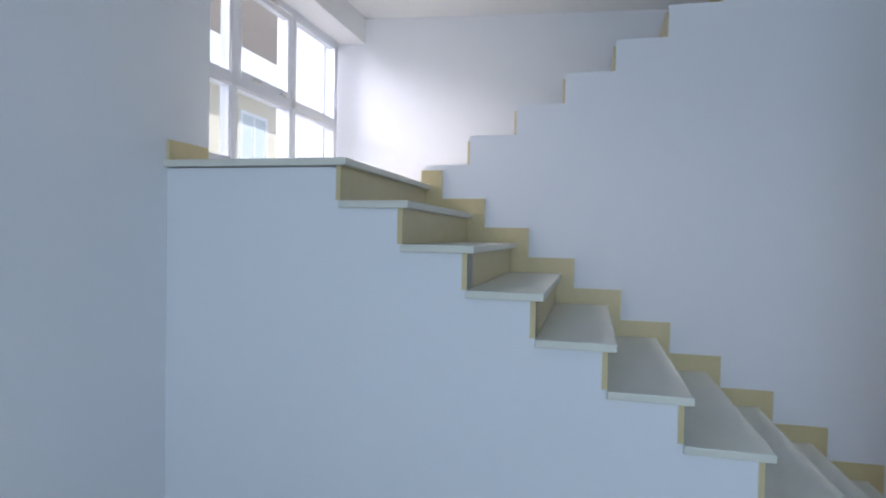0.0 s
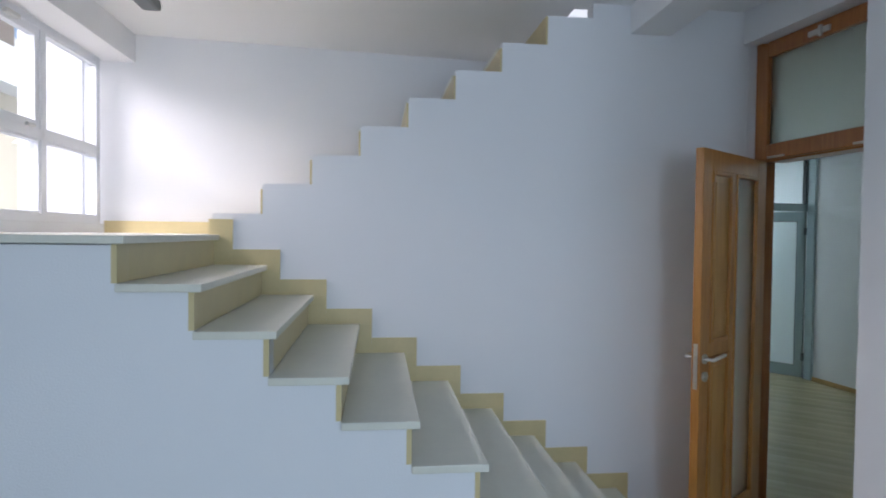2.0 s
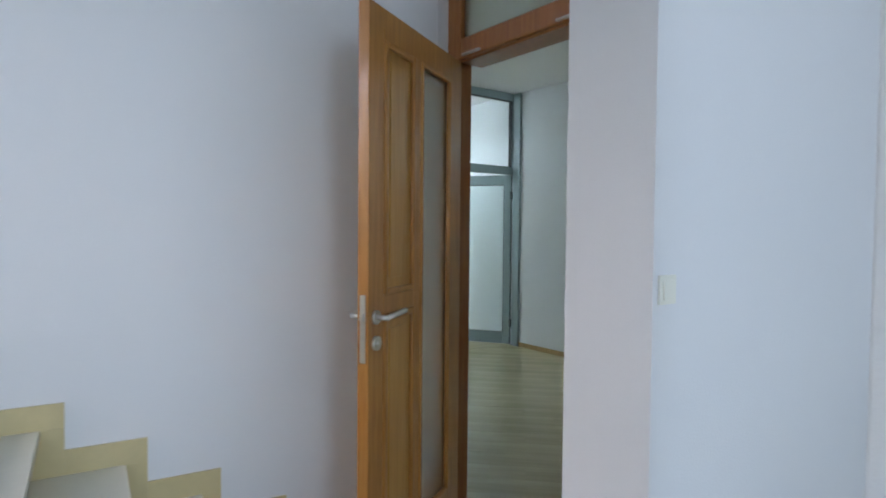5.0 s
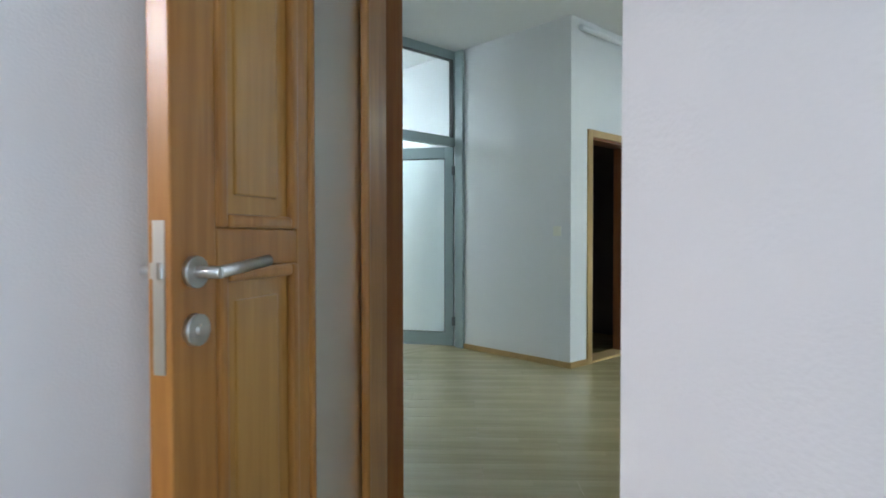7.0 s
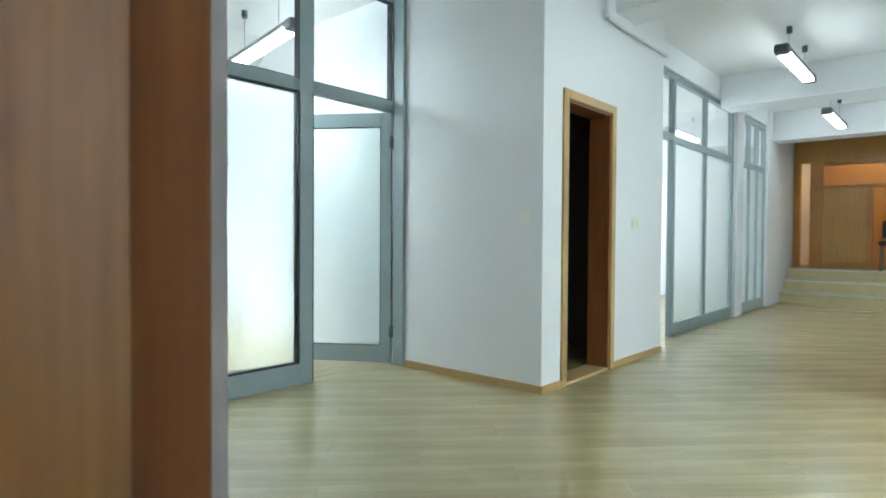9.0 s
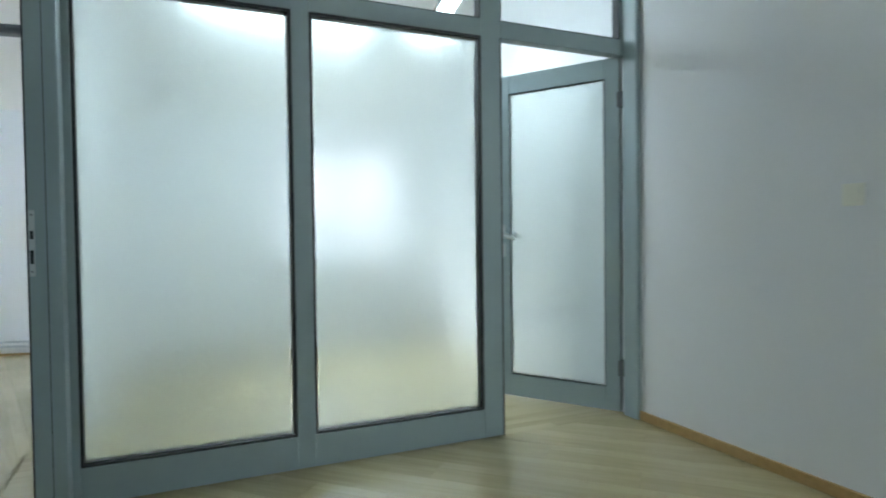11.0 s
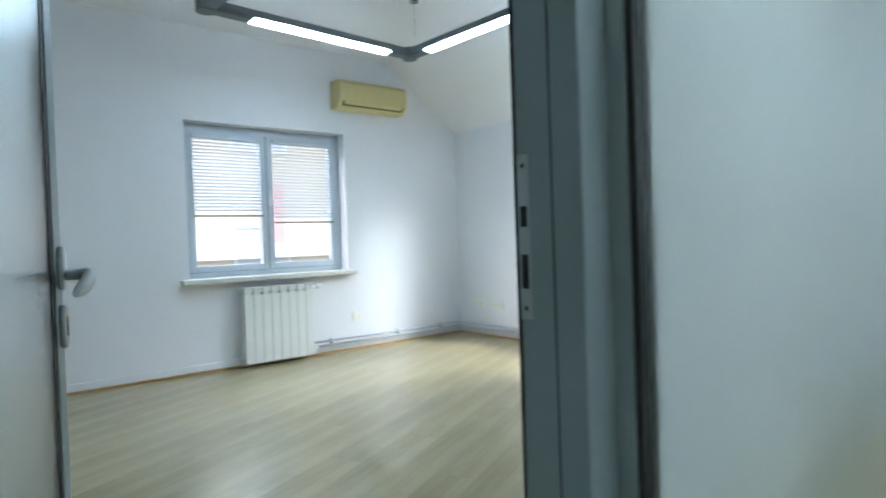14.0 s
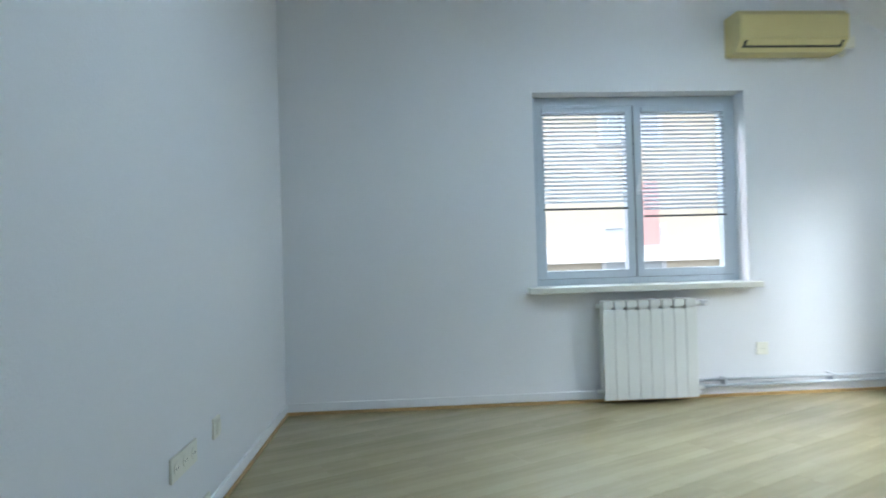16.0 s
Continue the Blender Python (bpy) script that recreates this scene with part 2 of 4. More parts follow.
def part(name, bm, material, parent, label="", smooth=False):
    ob = new(name, mesh_of(name, bm, material, smooth))
    ob.parent = parent
    return tagged(ob, label)


def thing(name, m, label, category, group="", kind=""):
    ob = new(name)
    ob.empty_display_size = 0.1
    ob.matrix_world = m
    return tagged(ob, label, category, group, kind)


def setting(name, bm, material, label, category, m=None):
    ob = new(name, mesh_of(name, bm, material))
    if m is not None:
        ob.matrix_world = m
    return tagged(ob, label, category, kind="structure")


I = Matrix.Identity(4)
PI = math.pi

# ---- the staircase: numbers ----
RISE, GOING, LAND = 0.1695, 0.262, 1.688      # ten risers up to the landing, the lowest a little less
NOSE0 = -1.125                                # nosing line of the landing
FACE, NOSEY = -1.265, -1.29                   # stringer wall and tread ends
LEFTX, WINX, BACKW = -1.965, -2.20, 1.0       # stair hall: side wall, window, back wall
CEILZ = 3.10

# ---- floors ----
floor = setting("floor", boxes((3.10, -4.5, -0.3, 15.5, 8.0, -0.012), (-1.35, 1.236, -0.3, 3.10, 7.0, -0.012)), LAMINATE, "pale oak laminate floor with a soft shine", "floor")
hall_floor = setting("stair_hall_floor", boxes((-2.6, -6.6, -0.3, 2.30, 1.2, -0.012)), TILE, "beige stone tile floor of the stair hall", "floor", S)

# ---- stair hall walls (in the stair's own axes) ----
setting("wall_spine", prism([(NOSE0 - 0.042, 0), (NOSE0 - 0.042, 1.81)] + [p for j in range(8) for p in ((NOSE0 - 0.042 + 0.275 * j, 1.81 + 0.172 * j), (NOSE0 - 0.042 + 0.275 * (j + 1), 1.81 + 0.172 * j))] + [(NOSE0 - 0.042 + 0.275 * 8, CEILZ), (2.14, CEILZ), (2.14, 0)], "y", 0.0, 0.10), WALL,
        "white plastered wall between the flights with a stepped top", "wall", S)
setting("wall_stringer", prism([(LEFTX, 0), (LEFTX, LAND - 0.035), (NOSE0 - 0.03, LAND - 0.035)] + [p for k in range(1, 10) for p in ((NOSE0 - 0.03 + GOING * (k - 1), (LAND - RISE * k) - 0.03), (NOSE0 - 0.03 + GOING * k, (LAND - RISE * k) - 0.03))] + [(NOSE0 - 0.03 + GOING * 9, 0)], "y", FACE, FACE + 0.10), WALL,
        "white plastered wall closing the side of the stairs", "wall", S)
setting("wall_west", boxes((LEFTX - 0.5, -6.6, 0, LEFTX, -0.98, CEILZ), (LEFTX - 0.5, -0.98, 0, LEFTX, BACKW, LAND - 0.03), (LEFTX - 0.35, -0.98, 2.90, LEFTX, BACKW + 0.5, CEILZ), (LEFTX - 0.5, BACKW - 0.06, 0, WINX - 0.1, BACKW + 0.5, CEILZ)), WALL,
        "white plastered side wall with a deep window recess", "wall", S)
setting("wall_stair_back", boxes((-1.6, 1.205, 0, 3.30, 1.233, 6.0)), WALL, "white back wall of the stairwell in daylight", "wall")
# unseen wall; its opening is made for the added lamp
setting("wall_entrance", boxes((LEFTX, -6.75, 0, -0.2, -6.55, CEILZ), (-0.2, -6.75, 0, 2.2, -6.55, 0.9), (-0.2, -6.75, 2.5, 2.2, -6.55, CEILZ), (2.2, -6.75, 0, 6.6, -6.55, CEILZ)), WALL, "plain white wall at the near end of the stair hall", "wall", S)
setting("ceiling_stair_hall", boxes((-2.6, -6.75, CEILZ, 6.6, -1.5, CEILZ + 0.2), (-2.6, -1.5, CEILZ, 4.5, 0.10, CEILZ + 0.2), (-2.6, 0.10, CEILZ, 0.95, 1.6, CEILZ + 0.2)), CEIL, "white plastered ceiling of the stair hall", "ceiling", S)
setting("ceiling_beam", boxes((1.27, -6.5, 2.93, 1.52, -0.002, CEILZ + 0.002)), WALL, "white plastered ceiling beam", "beam", S)

# ---- walls round the wooden door ----
DX = 3.10
setting("wall_door", boxes((2.80, -1.545, 0, 3.07, -1.225, 3.3), (3.07, -1.545, 0, 3.25, -1.185, 3.3), (2.99, -1.225, 2.90, 3.25, -0.16, 3.3), (3.02, -0.215, 0, 3.19, 1.205, 2.90), (3.19, -0.14, 0, 3.25, 1.205, 2.90)), WALL, "white wall beside the wooden door", "wall")
setting("wall_passage", boxes((3.25, -1.545, 0, 5.2, -1.20, 3.3), (5.2, -6.2, 0, 5.4, -1.20, 3.3)), WALL, "white wall of the side passage", "wall")
setting("wall_pillar", boxes((2.06, -2.62, 0, 2.38, -2.29, CEILZ), bevel=0.004), WALL, "white plastered pillar in the stair hall", "pillar")

# ---- hall and office shell ----
PY, HX, DY, OX = 2.64, 6.27, 1.265, 3.47       # partition, switch wall, dark-door wall, office door
setting("wall_hall_west", boxes((3.25, -0.14, 0, 3.275, 1.20, 3.3), (3.38, 1.20, 0, 3.56, 1.60, 3.0), (3.25, -1.20, 2.90, 3.45, -0.20, 3.3), (3.38, 1.60, 2.99, 3.56, 2.60, 3.3)), WALL, "white wall between stair hall and office corridor", "wall")
setting("wall_switch", boxes((HX, DY, 0, HX + 0.14, 5.55, 3.3)), WALL, "white wall with a light switch", "wall")
setting("wall_dark_door", boxes((HX + 0.14, DY, 0, 6.56, DY + 0.16, 3.3), (6.56, DY, 2.015, 7.27, DY + 0.16, 3.3), (7.27, DY, 0, 8.32, DY + 0.16, 3.3), (8.16, DY + 0.16, 0, 8.32, 5.55, 3.3)), WALL, "white corridor wall with a dark doorway", "wall")
setting("wall_corridor_south", boxes((7.36, -1.10, 0, 14.0, -0.79, 3.3), (7.36, -4.5, 0, 7.52, -1.10, 3.3), (5.4, -4.5, 0, 7.36, -4.35, 3.3)), WALL, "white wall along the far side of the corridor", "wall")
setting("wall_corridor_piers", boxes((11.30, 1.42, 0, 11.62, 1.70, 3.3), (12.95, 1.42, 0, 13.85, 1.66, 3.3)), WALL, "white piers between the glazed offices", "wall")
setting("wall_far_office", boxes((8.32, 4.6, 0, 9.3, 4.75, 3.3), (9.3, 4.6, 0, 13.0, 4.75, 0.9), (9.3, 4.6, 2.2, 13.0, 4.75, 3.3), (13.0, 4.6, 0, 13.85, 4.75, 3.3), (13.7, 1.66, 0, 13.85, 4.6, 3.3)), WALL, "white wall of the far offices", "wall")
setting("ceiling_hall", boxes((3.40, -4.5, 2.99, 16.6, 2.74, 3.2), (8.32, 2.74, 2.99, 13.85, 4.75, 3.2)), CEIL, "white plastered corridor ceiling", "ceiling")
setting("corridor_beam", boxes((10.55, -0.79, 2.62, 10.95, 1.42, 2.99), bevel=0.01), WALL, "white ceiling beam across the corridor", "beam")
setting("corridor_beam", boxes((13.2, -0.79, 2.55, 13.6, 1.42, 2.99), bevel=0.01), WALL, "white ceiling beam across the corridor", "beam")
setting("corridor_beam", boxes((7.32, -0.79, 2.80, 7.70, DY, 2.988), bevel=0.006), WALL, "white ceiling beam across the corridor", "beam")
setting("wall_over_partition", boxes((8.32, 1.43, 2.742, 13.2, 1.55, 2.988)), WALL, "white wall strip over the glazed partition", "wall")

# office with sloping ceiling, in its own axes
WX, BY, FY = -0.98, 6.17, 1.64
ROOMY = 5.54                                   # back wall of the glazed room


def cut_east(bm):
    """Cuts a piece of the office at the dividing wall."""
    inv = O.inverted()
    bmesh.ops.bisect_plane(bm, geom=bm.verts[:] + bm.edges[:] + bm.faces[:], plane_co=inv @ Vector((3.439, 0, 0)), plane_no=inv.to_3x3() @ Vector((1, 0, 0)), clear_outer=True)
    bmesh.ops.holes_fill(bm, edges=[e for e in bm.edges if e.is_boundary])
    return bm


W2, W3 = (3.31, 4.77), (0.044, 1.664)          # the office windows
WZ0, WZ1 = 0.735, 2.075
setting("wall_office_front", boxes((-1.3, 1.54, 0, 3.55, FY, 3.0)), WALL, "white office wall with sockets near the floor", "wall", O)
setting("wall_office_window", boxes((WX - 0.28, FY, 0, WX, W2[0], 3.2), (WX - 0.28, W2[1], 0, WX, BY + 0.3, 3.2), (WX - 0.28, W2[0], 0, WX, W2[1], WZ0), (WX - 0.28, W2[0], WZ1, WX, W2[1], 3.2)), WALL, "white office wall with a window", "wall", O)
setting("wall_office_back", cut_east(boxes((WX, BY, 0, W3[0], BY + 0.28, 2.5), (W3[0], BY, 0, W3[1], BY + 0.28, WZ0), (W3[0], BY, WZ1, W3[1], BY + 0.28, 2.5), (W3[1], BY, 0, 3.2, BY + 0.28, 2.5))), WALL, "white low office wall with a window", "wall", O)
W5 = (4.78, 6.00)
setting("wall_room_back", boxes((3.50, ROOMY, 0, W5[0], ROOMY + 0.28, 2.4), (W5[0], ROOMY, 0, W5[1], ROOMY + 0.28, 0.735), (W5[0], ROOMY, 1.99, W5[1], ROOMY + 0.28, 2.4), (W5[1], ROOMY, 0, 8.6, ROOMY + 0.28, 2.4)), WALL, "white low wall of the glazed room with a window", "wall")
setting("wall_dividing", boxes((3.44, PY + 0.07, 0, 3.50, 6.5, 3.0)), WALL, "white dividing wall between two offices", "wall")
setting("ceiling_office", cut_east(prism([(FY, 2.845), (5.22, 2.845), (BY + 0.05, 2.17), (BY + 0.28, 2.17), (BY + 0.28, 2.42), (5.28, 3.05), (FY, 3.05)], "x", -1.2, 4.4)), CEIL, "white office ceiling sloping down to the windows", "ceiling", O)
setting("ceiling_room", prism([(PY + 0.06, 2.985), (4.40, 2.985), (ROOMY + 0.05, 2.045), (ROOMY + 0.28, 2.045), (ROOMY + 0.28, 2.3), (4.5, 3.2), (PY + 0.06, 3.2)], "x", 3.50, 8.3), CEIL, "white sloping ceiling of the glazed room", "ceiling")

# ---- steps ----
stairs = thing("staircase", S, "straight flight of cream marble steps with yellow stone risers", "staircase")
part("landing_slab", boxes((LEFTX - 0.23, NOSEY, LAND - 0.03, NOSE0, 0.0, LAND), bevel=0.004), TREAD, stairs, "cream marble landing slab")
part("landing_slab", boxes((LEFTX - 0.23, 0.0005, LAND - 0.03, NOSE0 - 0.042, BACKW + 0.02, LAND), bevel=0.004), TREAD, stairs)
part("landing_body", boxes((LEFTX, FACE + 0.10, 0.4, NOSE0 - 0.06, BACKW - 0.05, LAND - 0.03)), WALL, stairs)
tread = mesh_of("tread", boxes((-GOING - 0.03, NOSEY, -0.03, 0.0, 0.0, 0.0), bevel=0.005), TREAD)
riser = mesh_of("riser", boxes((-0.05, FACE - 0.002, -RISE, -0.03, -0.013, -0.03)), RISER)
riser_low = mesh_of("riser", boxes((-0.05, FACE - 0.002, -(LAND - 9 * RISE), -0.03, -0.013, -0.03)), RISER)
for k in range(0, 10):
    nose = NOSE0 + GOING * k
    if k:
        t = new("tread", tread); t.parent = stairs; t.location = (nose, 0, (LAND - RISE * k))
    r = new("riser", riser if k < 9 else riser_low); r.parent = stairs; r.location = (nose, 0, (LAND - RISE * k))
for k in range(0, 10):       # stepped skirting on the wall
    x1 = NOSE0 + GOING * k + 0.072
    x0 = x1 - GOING
    z = (LAND - RISE * k)
    if k == 0:
        part("skirting", boxes((NOSE0 - 0.06, -0.012, z - RISE, x1 - 0.0003, 0.0, z + 0.088)), RISER, stairs)
    else:
        part("skirting", boxes((x0 + 0.0, -0.012, z, x1, 0.0, z + 0.088), (x1 - 0.125, -0.012, max(0.0, z - RISE), x1 - 0.0003, 0.0, z - 0.0005), bevel=0.0), RISER, stairs)
part("skirting", boxes((LEFTX - 0.002, NOSEY + 0.02, LAND, LEFTX + 0.012, -1.0, LAND + 0.09), bevel=0.002), RISER, stairs)
part("skirting", boxes((WINX + 0.03, BACKW - 0.02, LAND, NOSE0 - 0.04, BACKW + 0.035, LAND + 0.085), bevel=0.002), RISER, stairs)

upper = thing("upper_flight", S, "upper flight of cream marble steps behind the spine wall", "staircase")
for j in range(0, 8):
    x = NOSE0 - 0.042 + 0.275 * j
    z = 1.807 + 0.172 * j
    if j < 7:
        part("tread", boxes((x - 0.012, 0.101, z - 0.03, x + 0.262, 0.96, z), bevel=0.003), TREAD, upper)
    part("riser", boxes((x - 0.012, 0.004, (z - 0.172 if j else LAND), x - 0.0005, 0.96, z - (0.03 if j < 7 else 0.0))), RISER, upper)


# ---- windows ----
def window_sash(parent, y0, z0, y1, z1, w, d, mat, name="sash", glass=CLEAR):
    """A sash in the local yz plane: four rails and a pane."""
    s = part(name, boxes((-d / 2, y0, z0, d / 2, y0 + w, z1), (-d / 2, y1 - w, z0, d / 2, y1, z1), (-d / 2, y0 + w, z0, d / 2, y1 - w, z0 + w), (-d / 2, y0 + w, z1 - w, d / 2, y1 - w, z1), bevel=0.004), mat, parent)
    p = part("pane", boxes((-0.004, y0 + w - 0.003, z0 + w - 0.003, 0.004, y1 - w + 0.003, z1 - w + 0.003)), glass, s)
    p.visible_shadow = False
    return s


stair_window = thing("window_1", S @ pose(WINX, 0, 0), "white framed stair window of six panes", "window", kind="structure")
Y = [-1.00, -0.47, 0.22, 0.92]
Z0, Z1, Z2 = LAND + 0.06, 2.25, 2.90
part("window_frame", boxes((-0.05, Y[0], Z0, 0.03, Y[3], Z0 + 0.05), (-0.05, Y[0], Z2 - 0.05, 0.03, Y[3], Z2), (-0.05, Y[0], Z1 - 0.03, 0.03, Y[3], Z1 + 0.03),
     *[(-0.05, yy - 0.028, Z0, 0.03, yy + 0.028, Z2) for yy in (Y[0] + 0.03, Y[1], Y[2], Y[3] - 0.02)], bevel=0.004), PVC, stair_window)
part("window_sill", boxes((-0.10, Y[0], LAND, 0.05, Y[3] + 0.02, Z0)), PVC, stair_window)
for i in range(3):
    for a, b in ((Z0 + 0.05, Z1 - 0.03), (Z1 + 0.03, Z2 - 0.05)):
        sw_ = 0.045 if (i == 1 and a > Z1) else 0.012
        window_sash(stair_window, Y[i] + 0.03, a, Y[i + 1] - 0.03, b, sw_, 0.05, PVC)
for yy in (-0.25, 0.08):
    part("hinge", rods(((0.035, yy - 0.035, Z1 + 0.04), (0.035, yy + 0.035, Z1 + 0.04), 0.011)), STEEL, stair_window)
part("latch", boxes((0.03, -0.16, Z2 - 0.075, 0.055, -0.04, Z2 - 0.05), bevel=0.004), STEEL, stair_window)


def office_window(name, m, width, z0, z1, blinds, label):
    """Two sashes in a deep reveal with a stone sill; local y runs along the wall, x looks into the room."""
    w = thing(name, m, label, "window", kind="structure")
    h = width / 2
    part("window_frame", boxes((-0.03, -h, z0, 0.03, -h + 0.045, z1), (-0.03, h - 0.045, z0, 0.03, h, z1), (-0.03, -h + 0.045, z1 - 0.06, 0.03, h - 0.045, z1), (-0.03, -h + 0.045, z0, 0.03, h - 0.045, z0 + 0.045), bevel=0.004), PVCGREY, w)
    for a, b in ((-h + 0.045, -0.002), (0.002, h - 0.045)):
        window_sash(w, a, z0 + 0.045, b, z1 - 0.06, 0.055, 0.07, PVCGREY)
    part("sash_groove", boxes((0.0345, -0.003, z0 + 0.05, 0.0362, 0.003, z1 - 0.065), (0.0295, -h + 0.043, z0 + 0.043, 0.0312, h - 0.043, z0 + 0.0455)), GASKET, w)
    c = (z0 + z1) / 2
    part("handle", boxes((0.036, 0.012, c - 0.035, 0.048, 0.036, c + 0.035), (0.048, 0.016, c - 0.01, 0.075, 0.032, c + 0.01), (0.068, 0.016, c - 0.01, 0.082, 0.032, c + 0.105), bevel=0.004), PVC, w)
    part("window_sill", boxes((-0.02, -h, z0 - 0.04, 0.155, h, z0), (0.155, -h - 0.075, z0 - 0.04, 0.255, h + 0.045, z0), bevel=0.004), SILLSTONE, w)
    for a, b, low in blinds:
        top = z1 - 0.085
        bl = part("blind", boxes((0.036, a, top - 0.03, 0.062, b, top), bevel=0.002), BLIND, w)
        part("bottom_rail", boxes((0.040, a, low - 0.014, 0.058, b, low), bevel=0.002), DARKGREY, bl)
        part("cord", rods(((0.049, a + 0.06, low), (0.049, a + 0.06, top - 0.025), 0.0012), ((0.049, b - 0.06, low), (0.049, b - 0.06, top - 0.025), 0.0012), seg=6), BLIND, bl)
        bm = bmesh.new()
        n = int((top - 0.035 - low) / 0.0285)
        for i in range(n):
            z = top - 0.043 - i * 0.0285
            vs = [bm.verts.new(p) for p in ((0.041, a, z + 0.008), (0.049, a, z + 0.002), (0.057, a, z - 0.0095), (0.041, b, z + 0.008), (0.049, b, z + 0.002), (0.057, b, z - 0.0095))]
            bm.faces.new((vs[0], vs[1], vs[4], vs[3])), bm.faces.new((vs[1], vs[2], vs[5], vs[4]))
        bl2 = part("slats", bm, BLIND, bl)
        tagged(bl2, kind="stuff")
    return w


office_window("window_2", O @ pose(WX - 0.16, sum(W2) / 2, 0), W2[1] - W2[0], 0.775, WZ1, [(-0.645, -0.055, 1.305), (0.055, 0.645, 1.245)], "grey framed two-sash window with half-lowered blinds")
office_window("window_3", O @ pose(sum(W3) / 2, BY + 0.16, 0, 0, 0, -90), W3[1] - W3[0], 0.775, WZ1, [(-0.72, -0.06, 1.94), (0.06, 0.72, 1.94)], "grey framed two-sash window with raised blinds")
office_window("window_4", pose(sum(W5) / 2, ROOMY + 0.16, 0, 0, 0, -90), W5[1] - W5[0], 0.775, 1.99, [(-0.5, -0.05, 1.86), (0.06, 0.5, 1.86)], "grey framed two-sash window of the glazed room")


# ---- wooden door ----
frame_d = thing("door_1", pose(0, 0, 0), "varnished wooden door frame with a glazed transom", "door frame", kind="structure")
TZ = 2.17
part("frame", boxes((DX, -0.268, 0, DX + 0.09, -0.218, 2.90), (DX - 0.03, -1.183, 0, DX + 0.14, -1.118, 2.90), (DX, -1.118, 2.83, DX + 0.14, -0.285, 2.90), (DX, -1.118, TZ, DX + 0.14, -0.285, TZ + 0.05), bevel=0.006), FRAMEWOOD, frame_d)
part("transom_sash", boxes((DX - 0.02, -0.315, TZ + 0.01, DX + 0.04, -0.250, 2.88), (DX - 0.02, -1.14, TZ + 0.01, DX + 0.04, -1.075, 2.88), (DX - 0.02, -1.075, 2.80, DX + 0.04, -0.315, 2.88), (DX - 0.02, -1.075, TZ + 0.01, DX + 0.04, -0.315, TZ + 0.105), bevel=0.008), FRAMEWOOD, frame_d)
tp = part("transom_pane", boxes((DX + 0.008, -1.08, TZ + 0.10, DX + 0.014, -0.31, 2.805)), FROSTDOOR, frame_d, "frosted glass transom pane")
tp.visible_shadow = False
for yy in (-0.40, -0.98):
    part("hinge", rods(((DX - 0.026, yy - 0.06, TZ + 0.022), (DX - 0.026, yy + 0.06, TZ + 0.022), 0.007)), STEEL, frame_d)
part("latch", boxes((DX - 0.035, -0.76, 2.82, DX - 0.02, -0.62, 2.85), (DX - 0.05, -0.72, 2.80, DX - 0.035, -0.70, 2.86), bevel=0.004), STEEL, frame_d)
part("casing", boxes((DX - 0.02, -0.262, 0, DX, -0.218, 2.90), bevel=0.004), FRAMEWOOD, frame_d)
part("casing", boxes((3.25, -1.20, 0, 3.272, -1.118, 2.2), bevel=0.004), FRAMEWOOD, frame_d)
part("threshold", boxes((DX - 0.02, -1.118, -0.012, DX + 0.10, -0.285, 0.006)), STEEL, frame_d)

LEAFW, LEAFH, LT = 0.85, 2.165, 0.045
leaf = thing("wooden_door", pose(DX - 0.005, -0.275, 0.008, 0, 0, 180 + 29.5), "open varnished oak door with two panels and a frosted glass strip", "door")
# local x from hinge to free edge, local y is the leaf's thickness; glass strip lies nearer the hinge
gx0, gx1, px0, px1 = 0.125, 0.44, 0.49, 0.745
part("stiles", boxes((0, -LT / 2, 0, gx0, LT / 2, LEAFH), (gx1, -LT / 2, 0.16, px0, LT / 2, LEAFH - 0.11), (px1, -LT / 2, 0, LEAFW, LT / 2, LEAFH), (gx0, -LT / 2, 0, px1, LT / 2, 0.16), (gx0, -LT / 2, LEAFH - 0.11, px1, LT / 2, LEAFH), (px0, -LT / 2, 1.06, px1, LT / 2, 1.13), bevel=0.004), DOORWOOD, leaf)
for a, b in ((0.16, 1.06), (1.13, LEAFH - 0.11)):
    part("panel", boxes((px0 - 0.002, -0.012, a - 0.002, px1 + 0.002, 0.012, b + 0.002), (px0 + 0.06, -0.017, a + 0.06, px1 - 0.06, 0.017, b - 0.06), bevel=0.004), PANELWOOD, leaf)
    for sgn in (-1, 1):
        y0, y1 = sorted((sgn * 0.012, sgn * 0.030))
        part("moulding", boxes((px0, y0, a, px0 + 0.025, y1, b), (px1 - 0.025, y0, a, px1, y1, b), (px0 + 0.025, y0, a, px1 - 0.025, y1, a + 0.025), (px0 + 0.025, y0, b - 0.025, px1 - 0.025, y1, b), bevel=0.007), DOORWOOD, leaf)
part("glass_strip", boxes((gx0 - 0.002, -0.004, 0.16, gx1 + 0.002, 0.004, LEAFH - 0.11)), FROSTDOOR, leaf, "frosted glass strip")
for sgn in (-1, 1):
    y0, y1 = sorted((sgn * 0.006, sgn * 0.030))
    part("glazing_bead", boxes((gx0, y0, 0.16, gx0 + 0.02, y1, LEAFH - 0.11), (gx1 - 0.02, y0, 0.16, gx1, y1, LEAFH - 0.11), (gx0 + 0.02, y0, 0.16, gx1 - 0.02, y1, 0.18), (gx0 + 0.02, y0, LEAFH - 0.13, gx1 - 0.02, y1, LEAFH - 0.11), bevel=0.007), DOORWOOD, leaf)
